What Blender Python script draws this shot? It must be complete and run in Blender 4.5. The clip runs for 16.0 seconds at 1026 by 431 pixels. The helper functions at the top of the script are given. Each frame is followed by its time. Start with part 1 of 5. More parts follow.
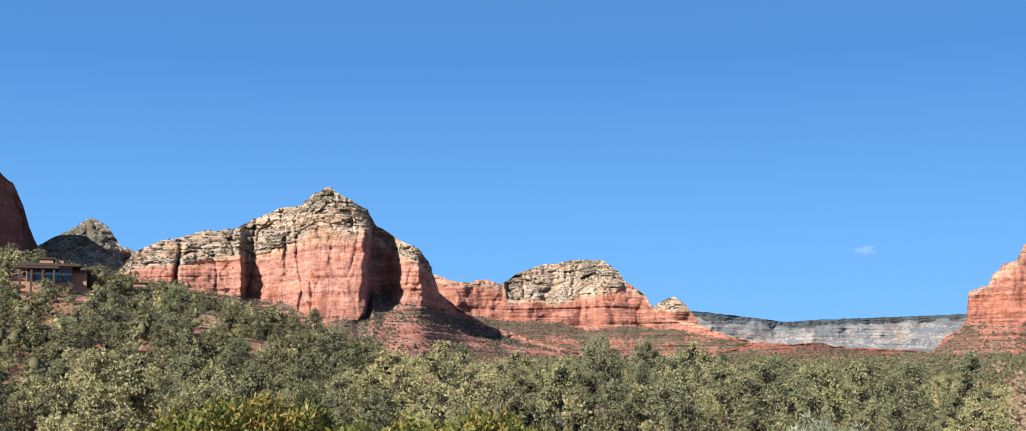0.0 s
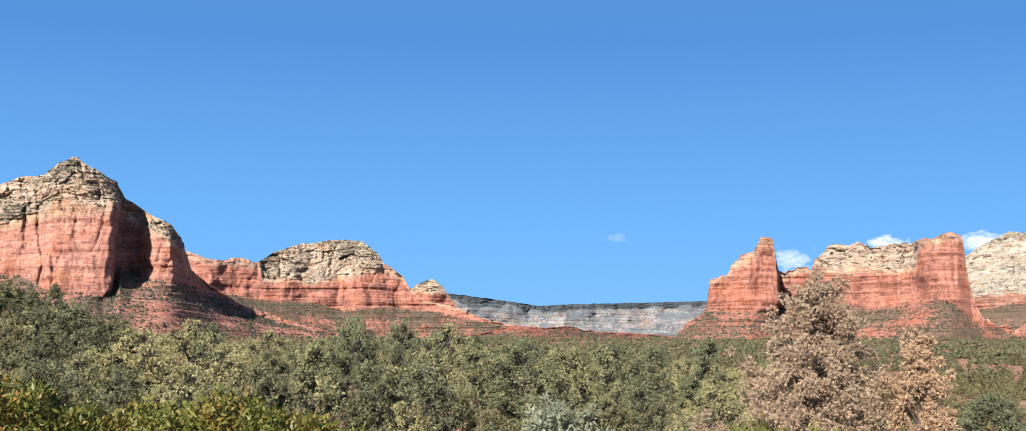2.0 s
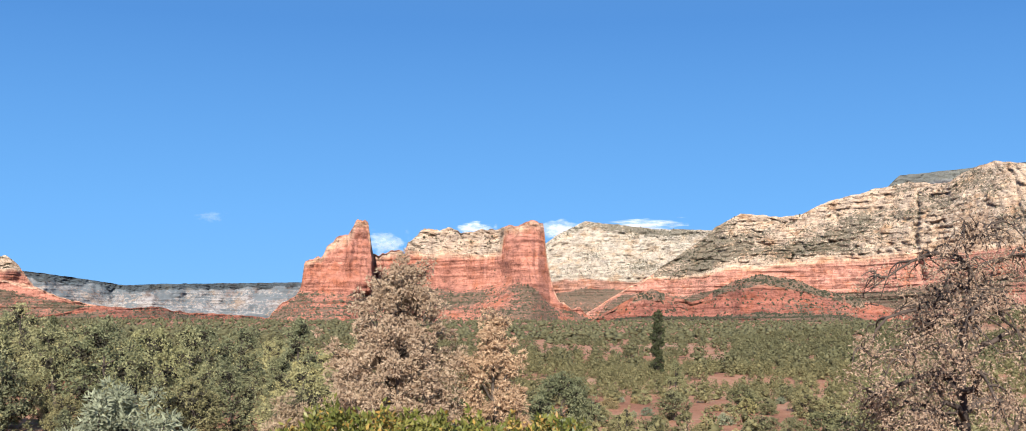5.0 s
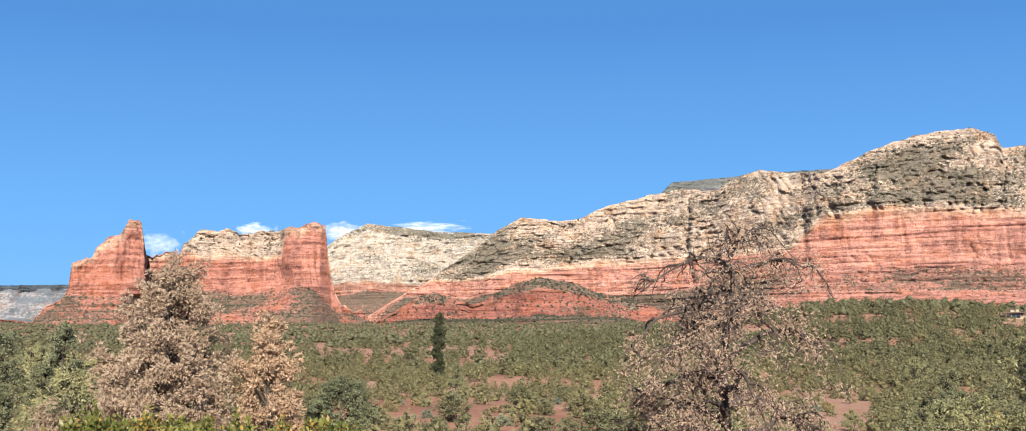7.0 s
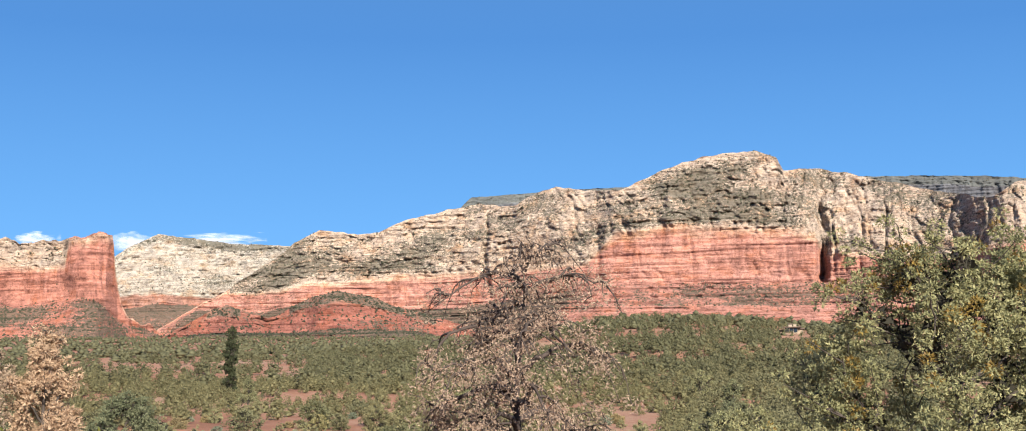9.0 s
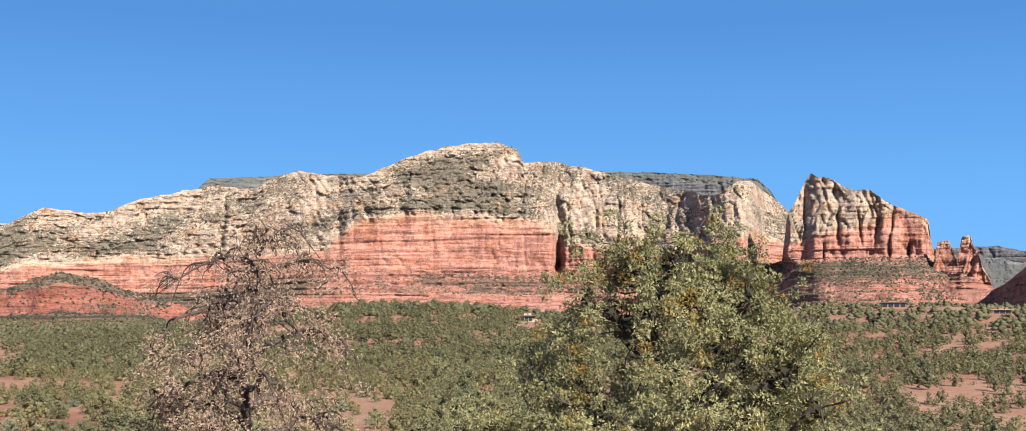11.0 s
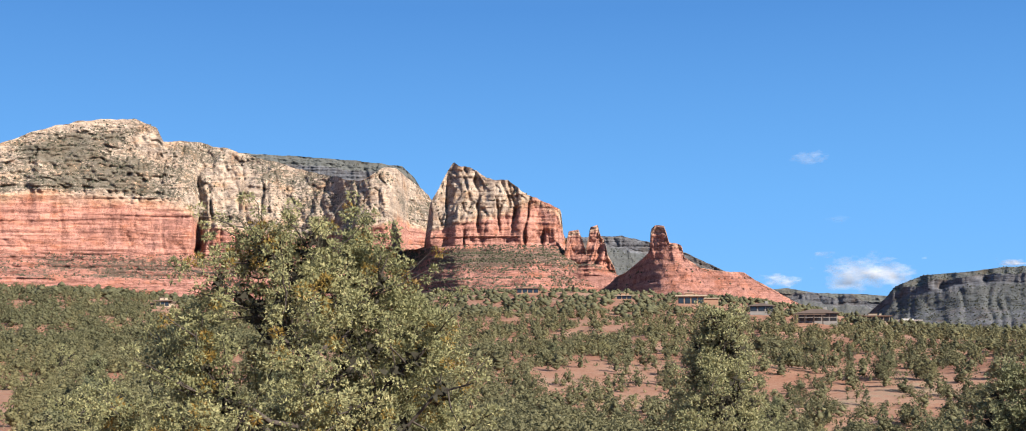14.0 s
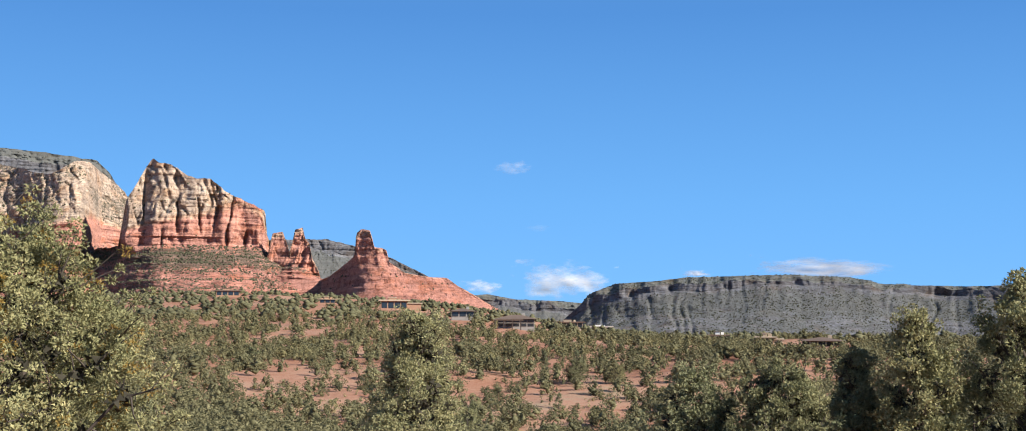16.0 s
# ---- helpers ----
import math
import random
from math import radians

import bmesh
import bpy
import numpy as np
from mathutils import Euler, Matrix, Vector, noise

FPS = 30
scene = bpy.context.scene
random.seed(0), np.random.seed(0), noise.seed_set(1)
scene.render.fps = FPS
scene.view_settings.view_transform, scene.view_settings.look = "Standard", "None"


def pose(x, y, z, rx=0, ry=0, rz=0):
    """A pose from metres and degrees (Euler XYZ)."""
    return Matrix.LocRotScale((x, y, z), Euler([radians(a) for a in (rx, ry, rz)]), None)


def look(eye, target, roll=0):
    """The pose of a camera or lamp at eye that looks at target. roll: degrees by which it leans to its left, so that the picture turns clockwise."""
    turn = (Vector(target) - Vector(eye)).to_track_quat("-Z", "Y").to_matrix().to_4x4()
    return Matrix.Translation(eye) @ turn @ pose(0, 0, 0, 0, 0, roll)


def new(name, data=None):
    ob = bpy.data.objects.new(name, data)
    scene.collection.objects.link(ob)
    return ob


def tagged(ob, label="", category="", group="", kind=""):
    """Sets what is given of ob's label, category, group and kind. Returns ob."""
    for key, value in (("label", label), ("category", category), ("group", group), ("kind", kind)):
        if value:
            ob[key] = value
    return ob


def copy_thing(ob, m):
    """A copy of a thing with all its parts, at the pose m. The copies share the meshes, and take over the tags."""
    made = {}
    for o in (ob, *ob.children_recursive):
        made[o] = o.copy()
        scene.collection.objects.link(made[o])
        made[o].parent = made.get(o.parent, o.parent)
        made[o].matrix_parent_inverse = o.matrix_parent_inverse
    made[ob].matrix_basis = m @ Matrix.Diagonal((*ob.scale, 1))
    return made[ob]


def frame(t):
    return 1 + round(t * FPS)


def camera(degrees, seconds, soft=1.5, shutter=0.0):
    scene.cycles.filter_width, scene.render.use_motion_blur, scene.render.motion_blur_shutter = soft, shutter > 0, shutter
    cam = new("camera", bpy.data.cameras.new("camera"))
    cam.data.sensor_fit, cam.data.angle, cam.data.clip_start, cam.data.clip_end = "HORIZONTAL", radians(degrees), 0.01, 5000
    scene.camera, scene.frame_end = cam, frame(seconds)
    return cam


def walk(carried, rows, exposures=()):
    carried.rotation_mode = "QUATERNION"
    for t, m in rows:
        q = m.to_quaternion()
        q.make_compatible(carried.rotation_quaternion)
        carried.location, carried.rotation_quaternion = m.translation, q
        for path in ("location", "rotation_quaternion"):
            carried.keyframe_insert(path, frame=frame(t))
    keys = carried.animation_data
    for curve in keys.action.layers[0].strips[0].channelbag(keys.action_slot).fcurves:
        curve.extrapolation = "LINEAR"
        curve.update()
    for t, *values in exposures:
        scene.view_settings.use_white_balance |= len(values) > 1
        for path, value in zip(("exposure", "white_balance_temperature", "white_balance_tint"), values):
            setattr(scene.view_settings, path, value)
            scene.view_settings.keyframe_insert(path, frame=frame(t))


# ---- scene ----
EYE = 1.6            # height of the lens over the terrace
ARM = 0.45           # the lens swings round the body at this radius
cam = camera(45.3, 16.0, soft=0.9)
TURNS = [            # seconds, heading clockwise from +y, pitch, roll
    (0.0, 0.01, 7.28, -0.27),
    (0.5, 2.22, 6.85, -0.03),
    (1.0, 4.67, 6.72, 0.28),
    (1.5, 7.62, 6.61, 0.14),
    (2.0, 11.22, 6.42, 0.22),
    (2.5, 14.43, 6.16, 0.49),
    (3.0, 17.70, 6.00, 0.44),
    (3.5, 21.33, 5.83, 0.55),
    (4.0, 24.27, 5.65, 0.69),
    (4.5, 27.08, 5.74, 0.57),
    (5.0, 29.94, 5.61, 0.12),
    (5.2, 30.99, 5.48, 0.09),
    (7.3, 41.19, 5.81, -0.41),
    (7.5, 41.82, 5.85, -0.50),
    (8.0, 43.52, 6.03, -0.44),
    (8.5, 46.28, 6.23, -0.32),
    (9.0, 49.47, 6.32, -0.37),
    (9.2, 50.61, 6.30, -0.39),
    (11.3, 63.19, 5.67, 0.14),
    (11.5, 64.26, 5.69, 0.12),
    (12.0, 67.06, 5.67, -0.33),
    (12.5, 70.50, 5.44, -0.39),
    (13.0, 73.26, 5.24, -0.54),
    (13.5, 75.28, 5.22, -0.48),
    (14.0, 78.00, 4.98, -0.15),
    (14.5, 81.59, 4.95, 0.08),
    (15.0, 85.05, 5.48, 0.09),
    (15.5, 88.28, 5.66, 0.12),
    (16.0, 91.68, 5.20, 0.31),
]


def aim(az, el):
    a, e = radians(az), radians(el)
    return Vector((math.sin(a) * math.cos(e), math.cos(a) * math.cos(e), math.sin(e)))


def station(az, el, roll):
    eye = Vector((ARM * math.sin(radians(az)), ARM * math.cos(radians(az)), EYE))
    return look(eye, eye + aim(az, el), roll)


walk(cam, [(t, station(az, el, roll)) for t, az, el, roll in TURNS])

# ---- light ----
SUN_AZ, SUN_EL = 214.0, 27.0
world = bpy.data.worlds.new("sky")
scene.world = world
world.use_nodes = True
wn = world.node_tree
sky = wn.nodes.new("ShaderNodeTexSky")
sky.sky_type, sky.sun_disc = "NISHITA", False
sky.sun_elevation, sky.sun_rotation = radians(SUN_EL), radians(SUN_AZ)
sky.altitude, sky.air_density, sky.dust_density, sky.ozone_density = 1300, 0.7, 0.1, 2.0
tc = wn.nodes.new("ShaderNodeTexCoord")
split = wn.nodes.new("ShaderNodeSeparateXYZ")
wn.links.new(tc.outputs["Generated"], split.inputs[0])
clear = wn.nodes.new("ShaderNodeValToRGB")      # deep clear desert blue, paler to the horizon
for e, (at, colour) in zip([clear.color_ramp.elements[0], clear.color_ramp.elements[1], clear.color_ramp.elements.new(0.5), clear.color_ramp.elements.new(0.5)],
                           ((0.0, (1.48, 4.0, 7.9)), (1.0, (0.22, 0.85, 2.6)), (0.10, (1.18, 3.45, 7.2)), (0.25, (0.66, 2.22, 5.45)))):
    e.position, e.color = at, (*colour, 1)
wn.links.new(split.outputs[2], clear.inputs[0])
blend = wn.nodes.new("ShaderNodeMix")
blend.data_type = "RGBA"
blend.inputs[0].default_value = 0.95
wn.links.new(sky.outputs[0], blend.inputs[6])
wn.links.new(clear.outputs[0], blend.inputs[7])
wn.links.new(blend.outputs[2], wn.nodes["Background"].inputs[0])
wn.nodes["Background"].inputs[1].default_value = 0.073
sun = new("sun", bpy.data.lights.new("sun", "SUN"))
sun.data.energy, sun.data.angle, sun.data.color = 5.0, radians(0.55), (1.0, 0.94, 0.86)
sun.matrix_world = look(aim(SUN_AZ, SUN_EL) * 1000, (0, 0, 0))
scene.view_settings.exposure = 0.9


# ---- noise and meshes ----
def hashed(ix, iy, iz, seed):
    k = [np.uint64(v) for v in (374761393, 668265263, 2147483647, (seed * 974634541) & 0xFFFFFFFF, 0xFFFFFFFF, 1274126177, 2246822519, 13, 15, 16, 0xFFFFFF)]
    h = (ix * k[0] + iy * k[1] + iz * k[2] + k[3]) & k[4]
    h = ((h ^ (h >> k[7])) * k[5]) & k[4]
    h = ((h ^ (h >> k[8])) * k[6]) & k[4]
    return ((h ^ (h >> k[9])) & k[10]).astype(float) / float(0xFFFFFF)


def vnoise(x, y, z=0.0, seed=0):
    """Smooth value noise between -1 and 1."""
    x, y, z = np.broadcast_arrays(np.asarray(x, float), np.asarray(y, float), np.asarray(z, float))
    fx, fy, fz = np.floor(x), np.floor(y), np.floor(z)
    ix, iy, iz = [np.atleast_1d(d).astype(np.int64).astype(np.uint64) for d in (fx, fy, fz)]
    ux, uy, uz = [(d * d * (3 - 2 * d)) for d in (x - fx, y - fy, z - fz)]
    total = 0.0
    for dx in (0, 1):
        for dy in (0, 1):
            for dz in (0, 1):
                w = (ux if dx else 1 - ux) * (uy if dy else 1 - uy) * (uz if dz else 1 - uz)
                total = total + w * hashed(ix + np.uint64(dx), iy + np.uint64(dy), iz + np.uint64(dz), seed)
    return total * 2 - 1


def fbm(x, y, z=0.0, octaves=4, seed=0, gain=0.5):
    total, amp = 0.0, 1.0
    for n in range(octaves):
        k = 2.03 ** n
        total = total + amp * vnoise(np.asarray(x) * k, np.asarray(y) * k, np.asarray(z) * k, seed + n)
        amp *= gain
    return total


def step01(x, a, b):
    t = np.clip((np.asarray(x, float) - a) / (b - a), 0, 1)
    return t * t * (3 - 2 * t)


def mesh_from(name, verts, faces, material, smooth=False, **floats):
    """A mesh from arrays of corners and of faces with equal numbers of corners; floats are vertex attributes."""
    me = bpy.data.meshes.new(name)
    verts, faces = np.asarray(verts, np.float32).reshape(-1, 3), np.asarray(faces, np.int32)
    me.vertices.add(len(verts))
    me.vertices.foreach_set("co", verts.ravel())
    me.loops.add(faces.size)
    me.loops.foreach_set("vertex_index", faces.ravel())
    me.polygons.add(len(faces))
    me.polygons.foreach_set("loop_start", np.arange(len(faces), dtype=np.int32) * faces.shape[1])
    me.update(calc_edges=True)
    for key, values in floats.items():
        me.attributes.new(key, "FLOAT", "POINT").data.foreach_set("value", np.asarray(values, np.float32).ravel())
    if smooth:
        me.polygons.foreach_set("use_smooth", np.ones(len(faces), bool))
    me.materials.append(material)
    return me


def grid_faces(n, m):
    i = np.arange(n - 1)[:, None] * m + np.arange(m - 1)[None, :]
    return np.stack([i, i + m, i + m + 1, i + 1], -1).reshape(-1, 4)


def part(name, bm, material, parent, label=""):
    """Links a bmesh, or a ready mesh, as one mesh object under a thing or a part."""
    if isinstance(bm, bmesh.types.BMesh):
        me = bpy.data.meshes.new(name)
        bm.to_mesh(me)
        bm.free()
        me.materials.append(material)
    else:
        me = bm
    ob = new(name, me)
    ob.parent = parent
    return tagged(ob, label)


# ---- materials ----
def nodes_of(name, rough=0.9):
    mat = bpy.data.materials.new(name)
    mat.use_nodes = True
    bsdf = mat.node_tree.nodes["Principled BSDF"]
    bsdf.inputs["Roughness"].default_value = rough
    bsdf.inputs["Specular IOR Level"].default_value = 0.25
    return mat, mat.node_tree, bsdf


def node(tree, kind, **values):
    n = tree.nodes.new(kind)
    for key, value in values.items():
        n.inputs[key.replace("_", " ")].default_value = value
    return n


def mapped(tree, scale, source="Position"):
    """Coordinates of the place, stretched by scale."""
    geo = tree.nodes.new("ShaderNodeNewGeometry")
    vm = tree.nodes.new("ShaderNodeVectorMath")
    vm.operation = "MULTIPLY"
    vm.inputs[1].default_value = scale
    tree.links.new(geo.outputs[source], vm.inputs[0])
    return vm.outputs[0]


def noise_at(tree, scale, detail=5.0, rough=0.6):
    n = node(tree, "ShaderNodeTexNoise", Scale=1.0, Detail=detail, Roughness=rough)
    tree.links.new(mapped(tree, scale), n.inputs["Vector"])
    return n.outputs["Fac"]


def ramp(tree, source, stops):
    r = tree.nodes.new("ShaderNodeValToRGB")
    while len(r.color_ramp.elements) < len(stops):
        r.color_ramp.elements.new(0.5)
    for e, (at, colour) in zip(r.color_ramp.elements, stops):
        e.position = at
        e.color = (*colour, 1) if len(colour) == 3 else colour
    tree.links.new(source, r.inputs[0])
    return r.outputs[0]


def mixed(tree, factor, a, b, blend="MIX"):
    m = tree.nodes.new("ShaderNodeMix")
    m.data_type, m.blend_type = "RGBA", blend
    for socket, value in ((m.inputs[0], factor), (m.inputs[6], a), (m.inputs[7], b)):
        if isinstance(value, bpy.types.NodeSocket):
            tree.links.new(value, socket)
        else:
            socket.default_value = value if isinstance(value, float) else (*value, 1)
    return m.outputs[2]


def maths(tree, op, a, b=0.0, c=0.0):
    m = tree.nodes.new("ShaderNodeMath")
    m.operation = op
    for socket, value in zip(m.inputs, (a, b, c)):
        if isinstance(value, bpy.types.NodeSocket):
            tree.links.new(value, socket)
        else:
            socket.default_value = value
    return m.outputs[0]


def bumped(tree, bsdf, height, strength=0.5, distance=1.0):
    b = node(tree, "ShaderNodeBump", Strength=strength, Distance=distance)
    tree.links.new(height, b.inputs["Height"])
    tree.links.new(b.outputs[0], bsdf.inputs["Normal"])


def sandstone(name, low, cliff, band, cap, streak=0.5, scrub=(0.098, 0.09, 0.066), scrub_amount=0.78, grain=1.0):
    """Bedded sandstone: low slabs, cliff, a paler band and the cap by the vertex attribute 'bed' (0..1..2..3), with beds, streaks and low scrub on ledges."""
    mat, tree, bsdf = nodes_of(name, 0.95)
    bsdf.inputs["Diffuse Roughness"].default_value = 1.0
    att = tree.nodes.new("ShaderNodeAttribute")
    att.attribute_name = "bed"
    bed = maths(tree, "ADD", att.outputs["Fac"], maths(tree, "MULTIPLY", maths(tree, "SUBTRACT", noise_at(tree, tuple(g * grain for g in (0.012, 0.012, 0.05)), 6), 0.5), 0.4))
    base = ramp(tree, maths(tree, "MULTIPLY", bed, 1 / 3), ((0.0, low), (0.31, low), (0.36, cliff), (0.60, cliff), (0.65, band), (0.68, cap), (1.0, cap)))
    beds = noise_at(tree, tuple(g * grain for g in (0.011, 0.011, 0.24)), 8, 0.72)
    base = mixed(tree, 0.62, base, ramp(tree, beds, ((0.36, (0.48, 0.45, 0.45)), (0.46, (0.90, 0.88, 0.88)), (0.53, (1.0, 1.0, 1.0)), (0.62, (1.22, 1.25, 1.26)))), "MULTIPLY")
    stain = noise_at(tree, tuple(g * grain for g in (0.06, 0.06, 0.006)), 5, 0.65)
    base = mixed(tree, streak, base, ramp(tree, stain, ((0.36, (0.58, 0.48, 0.45)), (0.49, (1, 1, 1)), (0.63, (1.12, 1.1, 1.08)))), "MULTIPLY")
    hue = noise_at(tree, tuple(g * grain for g in (0.03, 0.03, 0.05)), 6, 0.65)
    base = mixed(tree, 0.85, base, ramp(tree, hue, ((0.36, (0.92, 0.74, 0.58)), (0.46, (1, 0.96, 0.92)), (0.54, (1, 1, 1)), (0.66, (0.76, 0.77, 0.80)))), "MULTIPLY")
    for scale, wide in (((0.02, 0.02, 0.13), 0.035), ((0.07, 0.07, 0.02), 0.022), ((0.05, 0.05, 0.06), 0.02)):
        seam = maths(tree, "ABSOLUTE", maths(tree, "SUBTRACT", noise_at(tree, tuple(g * grain for g in scale), 5, 0.6), 0.5))
        base = mixed(tree, 0.62, base, ramp(tree, seam, ((0.0, (0.42, 0.38, 0.37)), (wide, (1, 1, 1)))), "MULTIPLY")
    green = tree.nodes.new("ShaderNodeAttribute")
    green.attribute_name = "cover"
    patch = maths(tree, "ADD", green.outputs["Fac"], maths(tree, "MULTIPLY", maths(tree, "SUBTRACT", noise_at(tree, tuple(g * grain for g in (0.20, 0.20, 0.34)), 5, 0.66), 0.5), 2.4))
    mask = ramp(tree, patch, ((0.48, (0, 0, 0)), (0.58, (scrub_amount,) * 3)))
    base = mixed(tree, mask, base, scrub)
    tree.links.new(base, bsdf.inputs["Base Color"])
    bumped(tree, bsdf, maths(tree, "ADD", beds, noise_at(tree, tuple(g * grain for g in (0.2, 0.2, 0.3)), 7, 0.75)), 0.9, 4.0)
    return mat


def foliage(name, dark, mid, light, rough=0.75, through_light=0.2):
    """Leaves that vary from piece to piece and from plant to plant."""
    mat, tree, bsdf = nodes_of(name, rough)
    geo = tree.nodes.new("ShaderNodeNewGeometry")
    info = tree.nodes.new("ShaderNodeObjectInfo")
    patch = maths(tree, "ADD", maths(tree, "MULTIPLY", noise_at(tree, (1.4, 1.4, 1.4), 3), 0.45), maths(tree, "MULTIPLY", noise_at(tree, (0.22, 0.22, 0.22), 2), 0.55))
    value = maths(tree, "ADD", maths(tree, "MULTIPLY", geo.outputs["Random Per Island"], 0.24), maths(tree, "MULTIPLY", patch, 0.76))
    base = ramp(tree, value, ((0.24, dark), (0.48, mid), (0.76, light)))
    base = mixed(tree, 1.0, base, ramp(tree, info.outputs["Random"], ((0.0, (0.75, 0.78, 0.72)), (0.5, (1, 1, 1)), (1.0, (1.18, 1.12, 1.0)))), "MULTIPLY")
    tree.links.new(base, bsdf.inputs["Base Color"])
    glow = tree.nodes.new("ShaderNodeBsdfTranslucent")
    tree.links.new(base, glow.inputs[0])
    mix = tree.nodes.new("ShaderNodeMixShader")
    mix.inputs[0].default_value = through_light
    tree.links.new(bsdf.outputs[0], mix.inputs[1])
    tree.links.new(glow.outputs[0], mix.inputs[2])
    tree.links.new(mix.outputs[0], tree.nodes["Material Output"].inputs["Surface"])
    return mat


def plain(name, colour, rough=0.7, grain=0.25, scale=3.0, metal=0.0):
    """A painted, rendered or wooden surface with grain and slight stains."""
    mat, tree, bsdf = nodes_of(name, rough)
    spots = noise_at(tree, (scale, scale, scale), 6)
    stains = noise_at(tree, (scale * 0.12,) * 3, 3)
    tone = ramp(tree, maths(tree, "ADD", maths(tree, "MULTIPLY", spots, 0.5), maths(tree, "MULTIPLY", stains, 0.5)), ((0.25, (1 - grain,) * 3), (0.75, (1 + grain * 0.5,) * 3)))
    tree.links.new(mixed(tree, 1.0, colour, tone, "MULTIPLY"), bsdf.inputs["Base Color"])
    bsdf.inputs["Metallic"].default_value = metal
    bumped(tree, bsdf, spots, 0.2, 0.02)
    return mat


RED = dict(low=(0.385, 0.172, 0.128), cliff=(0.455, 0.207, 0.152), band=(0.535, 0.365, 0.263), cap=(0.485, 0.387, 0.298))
# the same sandstone as RED, with sunlit brightness put into its colours
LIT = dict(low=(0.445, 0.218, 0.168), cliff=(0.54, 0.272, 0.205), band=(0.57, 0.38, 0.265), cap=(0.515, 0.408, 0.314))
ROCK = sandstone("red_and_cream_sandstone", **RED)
ROCK_LIT = sandstone("sunlit_red_and_cream_sandstone", **LIT)
ROCK_PALE = sandstone("pale_sandstone", (0.365, 0.170, 0.126), (0.405, 0.227, 0.170), (0.44, 0.355, 0.28), (0.455, 0.405, 0.333), 0.35)
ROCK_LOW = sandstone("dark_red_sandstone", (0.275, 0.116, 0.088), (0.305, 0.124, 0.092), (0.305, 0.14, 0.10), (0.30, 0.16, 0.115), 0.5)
# bluish band, cap and scrub carry the distance haze in their colour
ROCK_FAR = sandstone("hazy_far_limestone", (0.19, 0.165, 0.155), (0.28, 0.268, 0.265), (0.18, 0.192, 0.205), (0.065, 0.082, 0.095), 0.9, (0.10, 0.12, 0.135), 0.85, 0.42)
# dark basalt, tinted slightly blue to stand in for air haze
BASALT = sandstone("hazy_dark_basalt", (0.165, 0.168, 0.178), (0.16, 0.16, 0.17), (0.155, 0.155, 0.16), (0.155, 0.16, 0.145), 0.3, (0.109, 0.112, 0.105), 0.8, 0.42)
LEAF_JUNIPER = foliage("juniper_foliage", (0.117, 0.116, 0.057), (0.297, 0.282, 0.140), (0.445, 0.408, 0.212))
LEAF_HERO = foliage("near_juniper_foliage", (0.055, 0.06, 0.029), (0.20, 0.206, 0.106), (0.43, 0.40, 0.215))
LEAF_DARK = foliage("pinyon_foliage", (0.061, 0.071, 0.039), (0.183, 0.192, 0.105), (0.342, 0.336, 0.189))
LEAF_FAR = foliage("far_scrub_foliage", (0.055, 0.056, 0.03), (0.112, 0.11, 0.06), (0.178, 0.172, 0.096))
LEAF_SLOPE = foliage("slope_juniper_foliage", (0.059, 0.059, 0.030), (0.142, 0.135, 0.070), (0.243, 0.221, 0.117))
LEAF_ROCK = foliage("cliff_shrub_foliage", (0.049, 0.050, 0.034), (0.073, 0.075, 0.049), (0.105, 0.105, 0.069))
LEAF_OLIVE = foliage("olive_scrub_foliage", (0.081, 0.083, 0.040), (0.190, 0.182, 0.095), (0.304, 0.280, 0.154))
LEAF_BROWN = foliage("dead_brown_needles", (0.19, 0.125, 0.085), (0.41, 0.295, 0.205), (0.56, 0.44, 0.32))
LEAF_CYPRESS = foliage("cypress_foliage", (0.02, 0.027, 0.014), (0.045, 0.055, 0.028), (0.085, 0.093, 0.046))
LEAF_DRY = foliage("dry_lichen_twigs", (0.213, 0.146, 0.106), (0.403, 0.289, 0.208), (0.560, 0.437, 0.319))
LEAF_GRASS = foliage("dry_grass", (0.178, 0.134, 0.069), (0.292, 0.231, 0.121), (0.389, 0.324, 0.178))
LEAF_YELLOW = foliage("yellow_flowers", (0.16, 0.12, 0.03), (0.38, 0.28, 0.05), (0.55, 0.42, 0.09))
LEAF_SAGE = foliage("grey_green_foliage", (0.113, 0.130, 0.089), (0.227, 0.251, 0.170), (0.356, 0.381, 0.275))
LEAF_HEDGE = foliage("hedge_leaves", (0.036, 0.053, 0.011), (0.101, 0.117, 0.028), (0.243, 0.227, 0.069), 0.45, 0.2)
LEAF_TURNED = foliage("turned_hedge_leaves", (0.162, 0.081, 0.024), (0.308, 0.194, 0.049), (0.405, 0.308, 0.097), 0.5, 0.2)
BARK = plain("juniper_bark", (0.085, 0.068, 0.055), 0.95, 0.5, 12.0)
# dead inner twigs, coloured extra dark to stand in for shade inside crowns
TWIGS_SHADE = plain("shade_dark_inner_twigs", (0.048, 0.043, 0.029), 0.95, 0.6, 6.0)
BARK_GREY = plain("weathered_grey_wood", (0.09, 0.068, 0.056), 0.95, 0.5, 12.0)


